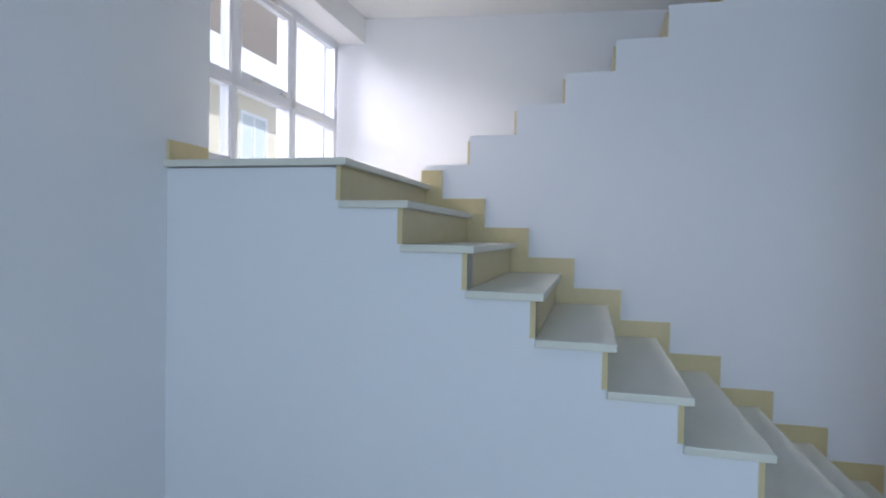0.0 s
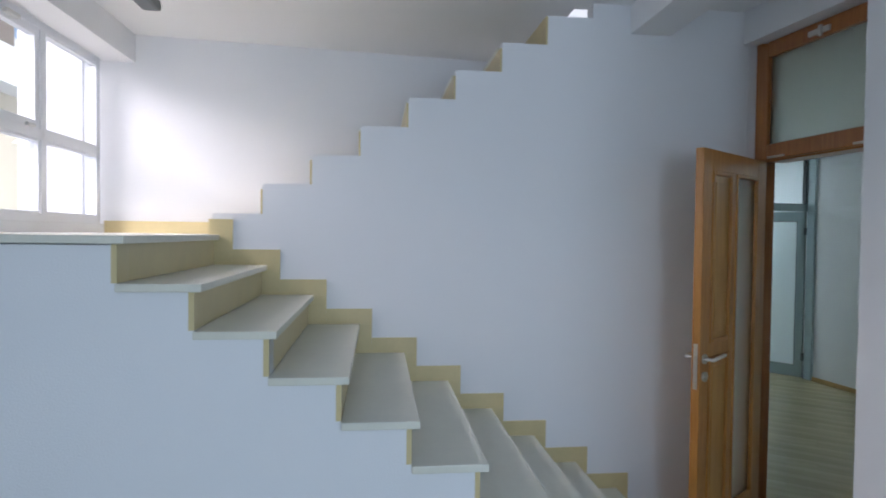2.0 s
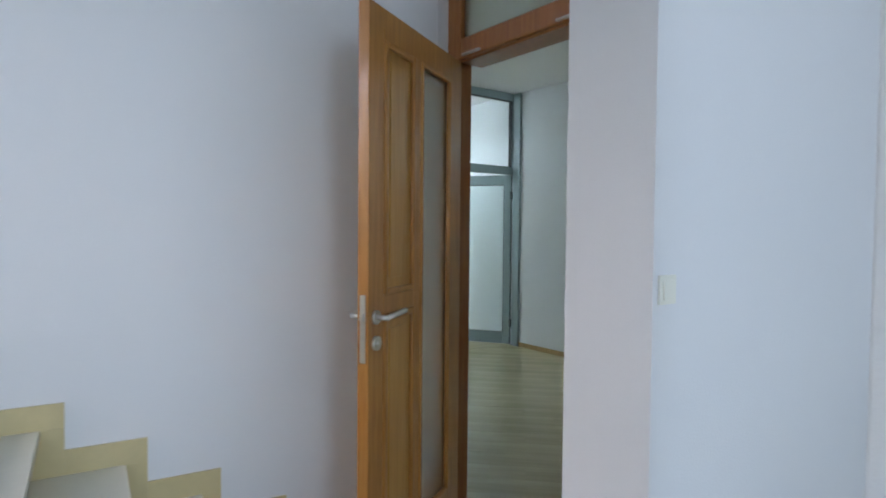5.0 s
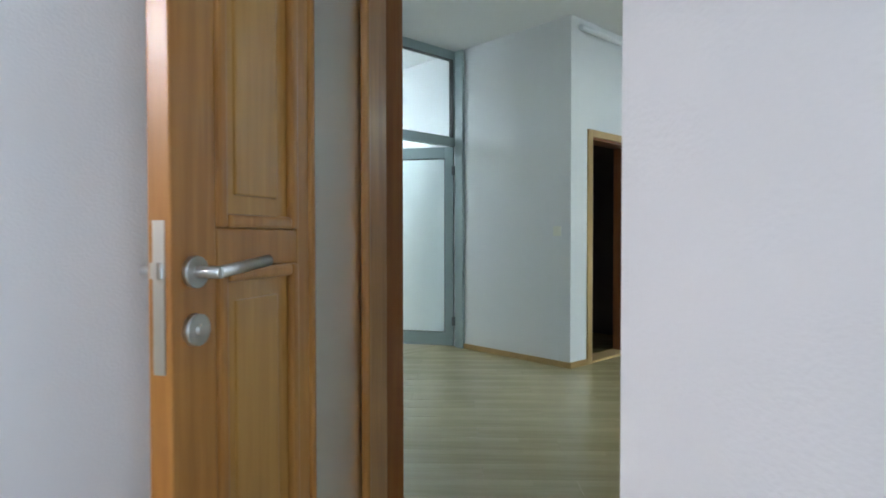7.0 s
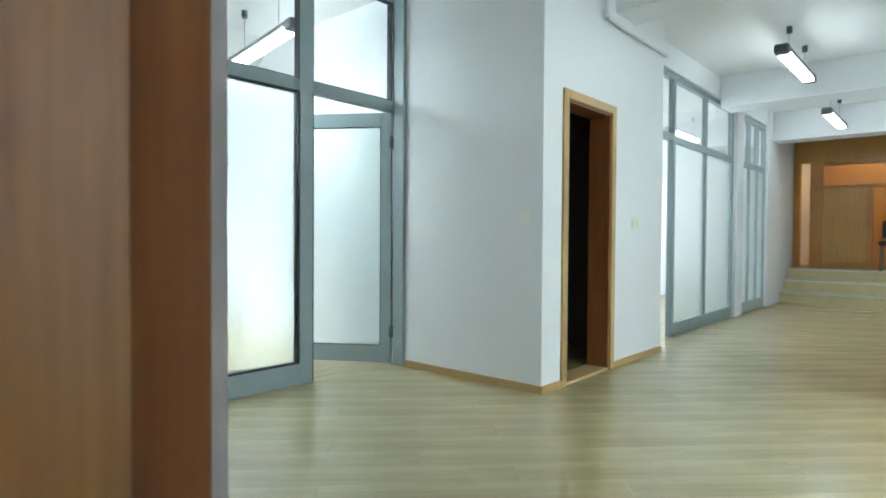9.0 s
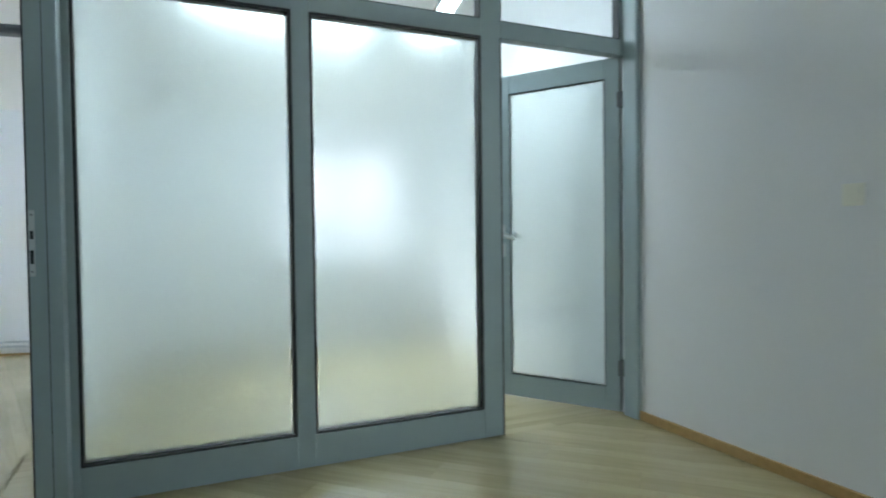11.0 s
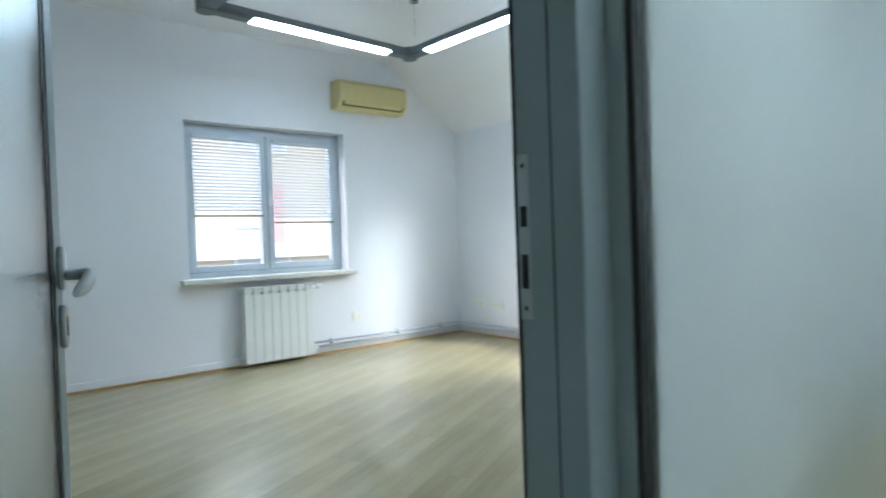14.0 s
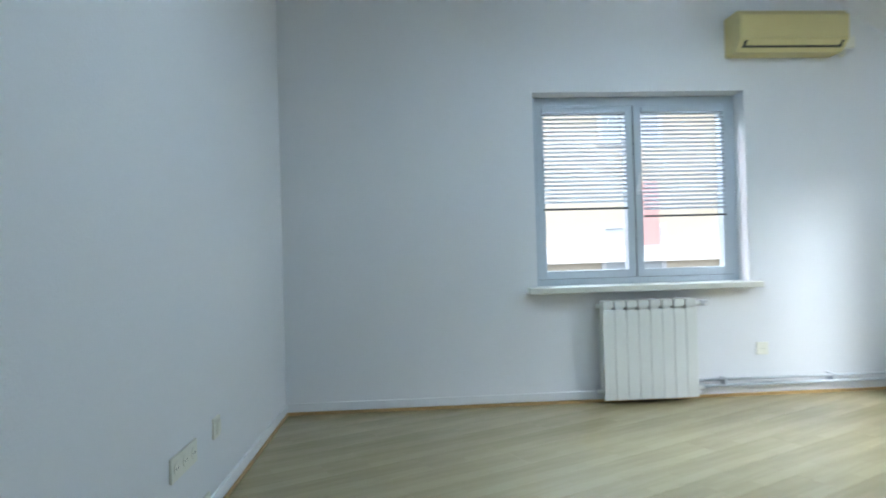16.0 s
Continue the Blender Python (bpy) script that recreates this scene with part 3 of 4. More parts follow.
for sgn in (-1, 1):
    y = sgn * LT / 2
    part("handle", rods(((0.802, y, 1.058), (0.802, y + sgn * 0.01, 1.058), 0.026), ((0.802, y, 1.058), (0.802, y + sgn * 0.055, 1.058), 0.010), ((0.802, y + sgn * 0.05, 1.058), (0.685, y + sgn * 0.062, 1.073), 0.010)), STEEL, leaf, "brushed steel lever handle", True)
    part("lock_rosette", rods(((0.802, y, 0.965), (0.802, y + sgn * 0.012, 0.965), 0.026), ((0.802, y, 0.965), (0.802, y + sgn * 0.018, 0.965), 0.009)), STEEL, leaf, "", True)
part("strike_plate", boxes((LEAFW - 0.002, -0.011, 0.90, LEAFW + 0.002, 0.011, 1.14), (LEAFW, -0.007, 1.05, LEAFW + 0.012, 0.007, 1.075)), STEEL, leaf)

setting("baseboard", boxes((1.31, -0.016, 0, 2.12, 0, 0.075), bevel=0.003), BASEWOOD, "oak baseboard along the stair wall", "baseboard", S)

# ---- glazed aluminium partition ----
part_w = thing("partition_1", pose(0, PY, 0), "grey aluminium partition with frosted glass panes", "partition", kind="structure")
Xs = [(3.44, 3.575), (4.408, 4.488), (5.346, 5.459)]
HP = 2.985
for a, b in Xs:
    part("post", boxes((a, 0, 0, b, 0.07, HP), bevel=0.004), ALU, part_w)
part("jamb", boxes((3.44, -0.09, 0, 3.548, 0.0, HP), bevel=0.004), ALU, part_w)
part("post", boxes((6.237, -0.11, 0, 6.27, 0.0, HP), bevel=0.004), ALU, part_w)
part("post", boxes((6.225, 0.001, 2.035, 6.27, 0.07, HP), bevel=0.004), ALU, part_w)
for a, b in ((3.575, 4.408), (4.488, 5.346), (5.459, 6.225)):
    part("rail", boxes((a, 0, 2.035, b, 0.07, 2.12), bevel=0.003), ALU, part_w)
    part("rail", boxes((a, 0, 2.90, b, 0.07, HP), bevel=0.003), ALU, part_w)
    part("gasket", boxes((a, 0.006, 2.12, b, 0.064, 2.126), (a, 0.006, 2.894, b, 0.064, 2.90), (a, 0.006, 2.126, a + 0.006, 0.064, 2.894), (b - 0.006, 0.006, 2.126, b, 0.064, 2.894)), GASKET, part_w)
    p = part("transom_pane", boxes((a + 0.006, 0.031, 2.126, b - 0.006, 0.037, 2.894)), CLEAR, part_w, "clear glass transom pane")
    p.visible_shadow = False
for a, b in ((3.575, 4.408), (4.488, 5.346)):
    part("rail", boxes((a, 0, 0, b, 0.07, 0.145), bevel=0.003), ALU, part_w)
    part("gasket", boxes((a, 0.004, 0.145, b, 0.066, 0.156), (a, 0.004, 2.024, b, 0.066, 2.035), (a, 0.004, 0.156, a + 0.011, 0.066, 2.024), (b - 0.011, 0.004, 0.156, b, 0.066, 2.024)), GASKET, part_w)
    c0, c1 = (a + 0.011, b - 0.022) if a < 4 else (a + 0.022, b - 0.011)
    p = part("pane", boxes((c0, 0.031, 0.156, c1, 0.037, 2.024)), FROST, part_w, "frosted glass pane")
    p.visible_shadow = False
    e0, e1 = (c1 + 0.0005, b - 0.011) if a < 4 else (a + 0.011, c0 - 0.0005)
    p = part("clear_edge", boxes((e0, 0.031, 0.156, e1, 0.037, 2.024)), CLEAR, part_w, "clear strip beside the frosted film")
    p.visible_shadow = False
part("strike_plate", boxes((3.4455, -0.0925, 0.905, 3.4645, -0.0895, 1.145), bevel=0.001), SILVER, part_w)
part("latch_slot", boxes((3.4495, -0.0935, 0.95, 3.4605, -0.0922, 1.0), (3.4495, -0.0935, 1.04, 3.4605, -0.0922, 1.07), (3.4525, -0.0935, 0.918, 3.4575, -0.0922, 0.924), (3.4525, -0.0935, 1.126, 3.4575, -0.0922, 1.132)), GASKET, part_w)
part("groove", boxes((3.500, -0.0905, 0, 3.5025, -0.0895, HP)), GASKET, part_w)
part("door_seal", boxes((3.4395, -0.0915, 0, 3.445, -0.0895, 2.04), (5.452, -0.002, 0, 5.459, 0.0, 2.035)), GASKET, part_w)

# door jamb of the office, across the partition's end
jamb = thing("door_frame_office", pose(0, 0, 0), "grey aluminium door frame of the office", "door frame", kind="structure")
part("post", boxes((3.35, 1.60, 0, 3.50, 1.705, 2.99), bevel=0.004), ALU, jamb)
part("rail", boxes((3.44, 1.705, 2.06, 3.50, PY, 2.12), bevel=0.003), ALU, jamb)
part("rail", boxes((3.44, 1.705, 2.93, 3.50, PY, 2.99), bevel=0.003), ALU, jamb)
p = part("transom_pane", boxes((3.467, 1.705, 2.12, 3.473, PY, 2.93)), CLEAR, jamb)
p.visible_shadow = False


def oval_plate(x, y, sgn, z, rx, rz, d):
    """A domed oval escutcheon on a face across local y."""
    bm = bmesh.new()
    rings = []
    for k, dep in ((1.0, 0.0), (1.0, d * 0.55), (0.9, d * 0.85), (0.72, d)):
        rings.append([bm.verts.new((x + rx * k * math.cos(i * PI / 14), y + sgn * dep, z + (rz - rx) * (1 if math.sin(i * PI / 14) > 0.01 else -1 if math.sin(i * PI / 14) < -0.01 else 0) + rx * k * math.sin(i * PI / 14))) for i in range(28)])
    for a, b in zip(rings, rings[1:]):
        for i in range(28):
            j = (i + 1) % 28
            bm.faces.new((a[i], a[j], b[j], b[i]))
    bm.faces.new(rings[0]), bm.faces.new(rings[-1])
    return bm


def lever_grip(x, y, sgn, z):
    """A curved grip, full in the middle and tapered at its end, on a short neck."""
    spine = [(0.0, -0.004, 0.0, 0.0105), (0.0, 0.022, 0.0, 0.0105), (-0.001, 0.038, 0.001, 0.0115), (-0.006, 0.049, 0.001, 0.013), (-0.016, 0.056, -0.002, 0.0145), (-0.030, 0.059, -0.007, 0.0155),
             (-0.046, 0.0595, -0.013, 0.016), (-0.062, 0.058, -0.019, 0.0155), (-0.078, 0.055, -0.025, 0.014), (-0.093, 0.051, -0.030, 0.0115), (-0.104, 0.048, -0.034, 0.007), (-0.109, 0.0465, -0.036, 0.002)]
    pts = [Vector((x + a, y + sgn * b, z + c)) for a, b, c, _ in spine]
    bm, rings = bmesh.new(), []
    for i, p in enumerate(pts):
        d = (pts[min(i + 1, len(pts) - 1)] - pts[max(i - 1, 0)]).normalized()
        side = d.cross(Vector((0, 0, 1))).normalized()
        up = side.cross(d)
        rr = spine[i][3]
        rings.append([bm.verts.new(p + side * (rr * 0.8 * math.cos(k * PI / 8)) + up * (rr * math.sin(k * PI / 8))) for k in range(16)])
    for a, b in zip(rings, rings[1:]):
        for k in range(16):
            bm.faces.new((a[k], a[(k + 1) % 16], b[(k + 1) % 16], b[k]))
    bm.faces.new(rings[0]), bm.faces.new(rings[-1])
    return bm


def alu_door(name, m, width, handle_z, label, w, gk=0.006):
    """A glazed aluminium leaf; local x from hinge to free edge, y its thickness."""
    d = thing(name, m, label, "door")
    H, t = 2.02, 0.045
    part("frame", boxes((0, -t / 2, 0, w, t / 2, H), (width - w, -t / 2, 0, width, t / 2, H), (w, -t / 2, 0, width - w, t / 2, 0.135), (w, -t / 2, H - w - 0.03, width - w, t / 2, H), bevel=0.004), ALU, d)
    zt, q = H - w - 0.03, t / 2 - 0.003
    part("gasket", boxes((w, -q, 0.135, w + gk, q, zt), (width - w - gk, -q, 0.135, width - w, q, zt), (w + gk, -q, 0.135, width - w - gk, q, 0.135 + 0.006), (w + gk, -q, zt - 0.006, width - w - gk, q, zt)), GASKET, d)
    g = part("pane", boxes((w + gk, -0.018, 0.141, width - w - gk, 0.018, zt - 0.006)), FROST, d, "frosted glass pane")
    g.visible_shadow = False
    for sgn in (-1, 1):
        y = sgn * t / 2
        hx = width - w * 0.42
        h = part("handle", oval_plate(hx, y, sgn, handle_z + 0.015, 0.0165, 0.045, 0.011), SILVER, d, "silver lever handle", True)
        part("lever", lever_grip(hx, y, sgn, handle_z), SILVER, h, "", True)
        k = part("lock_rosette", oval_plate(hx, y, sgn, handle_z - 0.105, 0.0165, 0.045, 0.011), SILVER, d, "", True)
        y0, y1 = sorted((y + sgn * 0.0105, y + sgn * 0.0125))
        part("keyhole", boxes((hx - 0.0045, y0, handle_z - 0.125, hx + 0.0045, y1, handle_z - 0.088)), DARKGREY, k)
        bm = bmesh.new()
        rod(bm, (hx, y + sgn * 0.009, handle_z - 0.092), (hx, y + sgn * 0.0128, handle_z - 0.092), 0.0085, 18)
        part("lock_cylinder", bm, BRASS, k, "brass lock cylinder")
    for z in (0.25, 1.78):
        part("hinge", boxes((-0.022, -0.030, z - 0.045, 0.012, 0.030, z + 0.045), bevel=0.004), DARKGREY, d)
    return d


alu_door("glazed_door", pose(6.250, 2.672, 0.012, 0, 0, 122.8), 0.78, 1.03, "open grey aluminium door with frosted glass", 0.085)
alu_door("glazed_door", pose(3.37, 1.74, 0.012, 0, 0, 180 - 29), 0.99, 0.968, "open grey aluminium office door with frosted glass", 0.056, 0.02)

# ---- dark doorway in the corridor ----
dd = thing("door_2", pose(0, DY, 0), "brown wooden door frame of a dark room", "door frame", kind="structure")
part("lining", boxes((6.56, -0.005, 0, 6.60, 0.17, 2.015), (7.23, -0.005, 0, 7.27, 0.17, 2.015), (6.60, -0.005, 1.975, 7.23, 0.17, 2.015), bevel=0.003), DARKWOOD, dd)
part("casing", boxes((6.51, -0.02, 0, 6.575, -0.001, 2.06), (7.255, -0.02, 0, 7.32, -0.001, 2.06), (6.575, -0.02, 1.997, 7.255, -0.001, 2.06), bevel=0.004), EDGEWOOD, dd)
part("threshold", boxes((6.60, -0.01, 0.0, 7.23, 0.17, 0.02), bevel=0.003), EDGEWOOD, dd)
# near-black walls stand in for the lack of light behind the doorway
setting("wall_dark_room", boxes((6.42, 1.44, 0, 6.5, 3.2, 3.0), (8.05, 1.44, 0, 8.15, 3.2, 3.0), (6.5, 3.1, 0, 8.05, 3.2, 3.0), (6.5, 1.44, 2.5, 8.05, 3.1, 3.0)), ROOMSHADE, "near-black walls giving the dark of the room behind the doorway", "wall")

# ---- far glazed partitions ----
for x0, x1, n in ((9.16, 11.25, 2), (11.66, 12.95, 3)):
    fp = thing("partition_2", pose(0, 1.46, 0), "grey aluminium glazed partition along the corridor", "partition", kind="structure")
    xs = [x0 + (x1 - x0) * i / n for i in range(n + 1)]
    for x in xs:
        hw = 0.035 if x in (x0, x1) else 0.018
        part("post", boxes((x - hw, 0, 0, x + hw, 0.06, 2.74), bevel=0.003), ALU, fp)
    for a, b in zip(xs, xs[1:]):
        a0 = a + (0.035 if a == x0 else 0.018)
        b0 = b - (0.035 if b == x1 else 0.018)
        part("rail", boxes((a0, 0, 0, b0, 0.06, 0.14), (a0, 0, 2.03, b0, 0.06, 2.11), (a0, 0, 2.68, b0, 0.06, 2.74), bevel=0.003), ALU, fp)
        q = part("pane", boxes((a0, 0.027, 0.14, b0, 0.033, 2.03)), FROST, fp)
        q.visible_shadow = False
        q = part("transom_pane", boxes((a0, 0.027, 2.11, b0, 0.033, 2.68)), CLEAR, fp)
        q.visible_shadow = False
fp = thing("partition_2", pose(0, 1.46, 0), "grey aluminium transom over an open office doorway", "partition", kind="structure")
part("rail", boxes((8.32, 0, 2.05, 9.12, 0.06, 2.12), (8.32, 0, 2.68, 9.12, 0.06, 2.74), bevel=0.003), ALU, fp)
q = part("transom_pane", boxes((8.32, 0.027, 2.12, 9.12, 0.033, 2.68)), CLEAR, fp)
q.visible_shadow = False


trunk = thing("wall_stripes", pose(0, 4.6, 0), "dark and yellow stripes along the far office wall", "wall stripe")
for z, mt in ((1.34, DARKGREY), (1.26, DARKGREY), (1.15, ACYELLOW), (1.06, ACYELLOW)):
    part("stripe", boxes((8.33, -0.012, z, 9.28, -0.001, z + 0.025)), mt, trunk)

# ---- end of the corridor: steps and wooden glazed screen ----
ends = thing("corridor_steps", pose(13.85, 0, 0), "three low cream marble steps at the corridor's end", "staircase")
for i in range(3):
    part("riser", boxes((0.3 * i + 0.02, -0.79, 0.18 * i, 0.3 * i + 0.05, 1.42, 0.18 * i + 0.15)), RISER, ends)
    part("tread", boxes((0.3 * i, -0.79, 0.18 * i + 0.15, 0.3 * i + 0.34 + (1.4 if i == 2 else 0), 1.42, 0.18 * i + 0.18), bevel=0.005), TREAD, ends)
setting("wall_corridor_end", boxes((13.85, 1.42, 0, 16.6, 1.6, 3.3), (14.0, -1.0, 0, 16.6, -0.79, 3.3), (16.4, -0.79, 0.5, 16.6, 1.42, 3.3)), WALL, "white walls at the corridor's end", "wall")
setting("wall_panelling", boxes((16.36, -0.78, 0.55, 16.396, 1.41, 3.0)), PANELWOOD, "oak panelled wall behind the glazed screen", "wall")
setting("platform", boxes((14.76, -0.79, 0.541, 16.36, 1.42, 0.555)), PANELWOOD, "reddish wooden platform floor above the steps", "floor")
screen = thing("wooden_screen", pose(14.75, 0, 0.542), "glazed wooden screen with doors above the steps", "screen")
part("header", boxes((0, -0.78, 1.80, 0.10, 1.41, 2.40), bevel=0.006), PANELWOOD, screen)
part("post", boxes((0, 1.31, 0, 0.12, 1.41, 1.80), bevel=0.006), DOORWOOD, screen)
part("post", boxes((0, -0.78, 0, 0.12, -0.68, 1.80), bevel=0.006), DOORWOOD, screen)
for y0, y1 in ((0.98, 1.16),):
    part("post", boxes((0, y0, 0, 0.10, y1, 1.80), bevel=0.006), DOORWOOD, screen)
part("rail", boxes((0.02, -0.68, 0, 0.08, 0.98, 0.10), (0.02, -0.68, 1.35, 0.08, 0.98, 1.41), (0.02, 0.28, 0.10, 0.08, 0.36, 1.35), (0.02, -0.68, 1.74, 0.08, 0.98, 1.80), bevel=0.004), DOORWOOD, screen)
part("panel", boxes((0.04, 0.36, 0.10, 0.06, 0.98, 1.35)), PANELWOOD, screen)
q = part("pane", boxes((0.046, -0.68, 0.10, 0.054, 0.28, 1.35), (0.046, -0.68, 1.41, 0.054, 0.98, 1.74)), AMBER, screen, "amber tinted glass pane")
q.visible_shadow = False
chair = thing("office_chair", pose(14.45, -0.06, 0.54), "black fabric chair standing on the steps' platform", "chair")
part("seat", boxes((-0.2, -0.22, 0.40, 0.2, 0.22, 0.47), bevel=0.025), BLACK, chair)
part("backrest", boxes((0.16, -0.20, 0.52, 0.21, 0.20, 0.80), bevel=0.025), BLACK, chair)
for a in (-0.17, 0.17):
    for b in (-0.19, 0.19):
        part("leg", rods(((a, b, 0.0), (a, b, 0.41 if a < 0 else 0.55), 0.012)), DARKGREY, chair)


# ---- lamps ----
def tube_lamp(name, m, length, drop, label, glow=None):
    """A hanging fluorescent lamp along local x."""
    t = thing(name, m, label, "ceiling lamp", "fluorescent lamps of the corridor")
    h = length / 2
    part("body", boxes((-h, -0.055, 0.03, h, 0.055, 0.075), bevel=0.02), DARKGREY, t)
    part("end_cap", boxes((-h - 0.09, -0.058, -0.005, -h + 0.03, 0.058, 0.078), bevel=0.02), DARKGREY, t)
    part("end_cap", boxes((h - 0.03, -0.058, -0.005, h + 0.09, 0.058, 0.078), bevel=0.02), DARKGREY, t)
    part("diffuser", boxes((-h + 0.03, -0.05, -0.01, h - 0.03, 0.05, 0.032), bevel=0.015), glow or TUBE, t, "glowing white diffuser")
    for a in (-h * 0.6, h * 0.6):
        part("cable", rods(((a, 0, 0.07), (a, 0, drop - 0.05), 0.002), seg=6), DARKGREY, t)
        part("canopy", rods(((a, 0, drop - 0.06), (a, 0, drop), 0.025)), DARKGREY, t)
    return t


tube_lamp("corridor_lamp", pose(9.5, 0.42, 2.68), 1.2, 0.31, "hanging fluorescent lamp with dark end caps", TUBE_OLD)
tube_lamp("corridor_lamp", pose(12.4, 0.50, 2.62), 1.2, 0.37, "hanging fluorescent lamp with dark end caps", TUBE_OLD)
# the next two lamps are added out of view to brighten the hall
tube_lamp("corridor_lamp", pose(6.2, -2.5, 2.68), 1.2, 0.31, "hanging fluorescent lamp with dark end caps", TUBE_UNSEEN)
tube_lamp("corridor_lamp", pose(6.2, -3.7, 2.68), 1.2, 0.31, "hanging fluorescent lamp with dark end caps", TUBE_UNSEEN)
tube_lamp("office_lamp", pose(4.6, 4.0, 2.55, 0, 0, 12), 1.2, 0.43, "hanging fluorescent lamp of the glazed room")
tube_lamp("office_lamp", pose(5.6, 3.55, 2.55, 0, 0, 80), 1.2, 0.43, "hanging fluorescent lamp of the glazed room")
# added lamp, so that the far office is bright behind its glass
tube_lamp("office_lamp", pose(10.0, 3.0, 2.5, 0, 0, 0), 1.2, 0.49, "added hanging lamp that brightens the far office")

tube_lamp("platform_lamp", pose(15.55, 0.30, 2.70, 0, 0, 90), 1.2, 0.29, "warm hanging lamp behind the wooden screen", TUBE_WARM)

# office track: three arms with elbows
track = thing("track_lamp", O @ pose(0.263, 4.687, 2.475, 0, 0, 4), "dark grey angled track lamp with glowing tubes", "ceiling lamp")
A, B, C = (0, -1.60), (0, 0), (2.30, 0)
def arm(p, q, g0, g1):
    d = Vector((q[0] - p[0], q[1] - p[1], 0)); L = d.length; u = d / L; w = Vector((-u.y, u.x, 0))
    m = Matrix(((u.x, w.x, 0, p[0]), (u.y, w.y, 0, p[1]), (0, 0, 1, 0), (0, 0, 0, 1)))
    bm = boxes((0, -0.045, 0.0, L, 0.045, 0.055), bevel=0.018); bm.transform(m)
    part("arm", bm, DARKGREY, track)
    for a, b in ((0.0, g0), (g1, L)):
        bm = boxes((a, -0.047, -0.014, b, 0.047, 0.02), bevel=0.012); bm.transform(m)
        part("arm_end", bm, DARKGREY, track)
    bm = boxes((g0, -0.040, -0.018, g1, 0.040, 0.006), bevel=0.012); bm.transform(m)
    part("diffuser", bm, TUBE_COOL, track, "glowing white diffuser")
arm(A, B, 0.29, 1.38)
arm(B, C, 0.22, 1.32)
arm((0, -1.60), (1.6, -1.60), 0.3, 1.3)
for p in (A, B, C):
    part("elbow", rods(((p[0], p[1], -0.02), (p[0], p[1], 0.065), 0.06)), DARKGREY, track, "", True)
for p in ((0.27, -0.17), (1.8, 0), (0.3, -1.6)):
    part("canopy", rods(((p[0], p[1], 0.30), (p[0], p[1], 0.37), 0.03)), DARKGREY, track)
    part("cable", rods(((p[0], p[1], 0.05), (p[0], p[1], 0.31), 0.002), seg=6), DARKGREY, track)

spot = thing("ceiling_lamp", S @ pose(-1.56, -0.35, 0), "dark grey long ceiling lamp over the landing", "ceiling lamp")
part("body", boxes((-0.055, -0.60, 2.985, 0.055, 0.55, 3.045), bevel=0.022), DARKGREY, spot)
part("stem", rods(((0, -0.25, 3.04), (0, -0.25, CEILZ), 0.012)), DARKGREY, spot)
part("stem", rods(((0, 0.25, 3.04), (0, 0.25, CEILZ), 0.012)), DARKGREY, spot)


# ---- radiators ----
def radiator(m, n, label):
    r = thing("radiator", m, label, "radiator", "office radiators")
    sec = mesh_of("section", boxes((0.078, 0.001, 0.0, 0.095, 0.078, 0.585), (0.0, 0.012, 0.02, 0.078, 0.067, 0.60), (0.0, 0.001, 0.03, 0.012, 0.078, 0.57), (0.03, 0.004, 0.60, 0.092, 0.075, 0.645), bevel=0.005), ENAMEL)
    for i in range(n):
        s = new("section", sec); s.parent = r; s.location = (0, i * 0.079, 0)
    part("header_pipe", rods(((0.05, -0.03, 0.61), (0.05, n * 0.079 + 0.05, 0.61), 0.016)), ENAMEL, r, "", True)
    part("return_pipe", rods(((0.05, -0.03, 0.05), (0.05, n * 0.079 + 0.05, 0.05), 0.014)), ENAMEL, r, "", True)
    part("valve", rods(((0.05, n * 0.079 + 0.04, 0.61), (0.05, n * 0.079 + 0.09, 0.61), 0.02)), PVC, r, "white valve knob", True)
    for y in (0.10, n * 0.079 - 0.12):
        part("bracket", boxes((-0.035, y, 0.50, 0.03, y + 0.02, 0.54)), ENAMEL, r)
    return r


radiator(O @ pose(WX + 0.035, 3.70, 0.035), 8, "white ribbed radiator under the window")
radiator(O @ pose(0.50, BY - 0.035, 0.06, 0, 0, -90), 13, "long white ribbed radiator under the back window")

# ---- air conditioner ----
ac = thing("air_conditioner", O @ pose(WX, 5.02, 2.295), "yellowed plastic split air conditioner on the wall", "air conditioner")
part("body", prism([(0, 0), (0.13, 0), (0.19, 0.06), (0.20, 0.22), (0.16, 0.26), (0, 0.26)], "y", -0.37, 0.37), ACYELLOW, ac)
part("front_panel", prism([(0.165, 0.075), (0.198, 0.075), (0.208, 0.215), (0.175, 0.215)], "y", -0.362, 0.362), ACYELLOW, ac)
part("louvre", prism([(0.125, -0.002), (0.192, 0.052), (0.196, 0.058), (0.12, 0.004)], "y", -0.32, 0.32), ACYELLOW, ac)
part("air_outlet", prism([(0.150, 0.022), (0.187, 0.058), (0.1905, 0.056), (0.153, 0.018)], "y", -0.34, 0.34), ACDARK, ac)
part("cable", rods(((0.012, 0.40, 0.06), (0.012, 0.45, 0.0), 0.006), ((0.012, 0.45, 0.0), (0.012, 0.47, 0.02), 0.006), ((0.012, 0.47, 0.02), (0.012, 0.50, 0.10), 0.006)), SWITCH, ac)
part("junction_box", boxes((0, 0.46, 0.06, 0.03, 0.54, 0.14), bevel=0.005), SWITCH, ac)


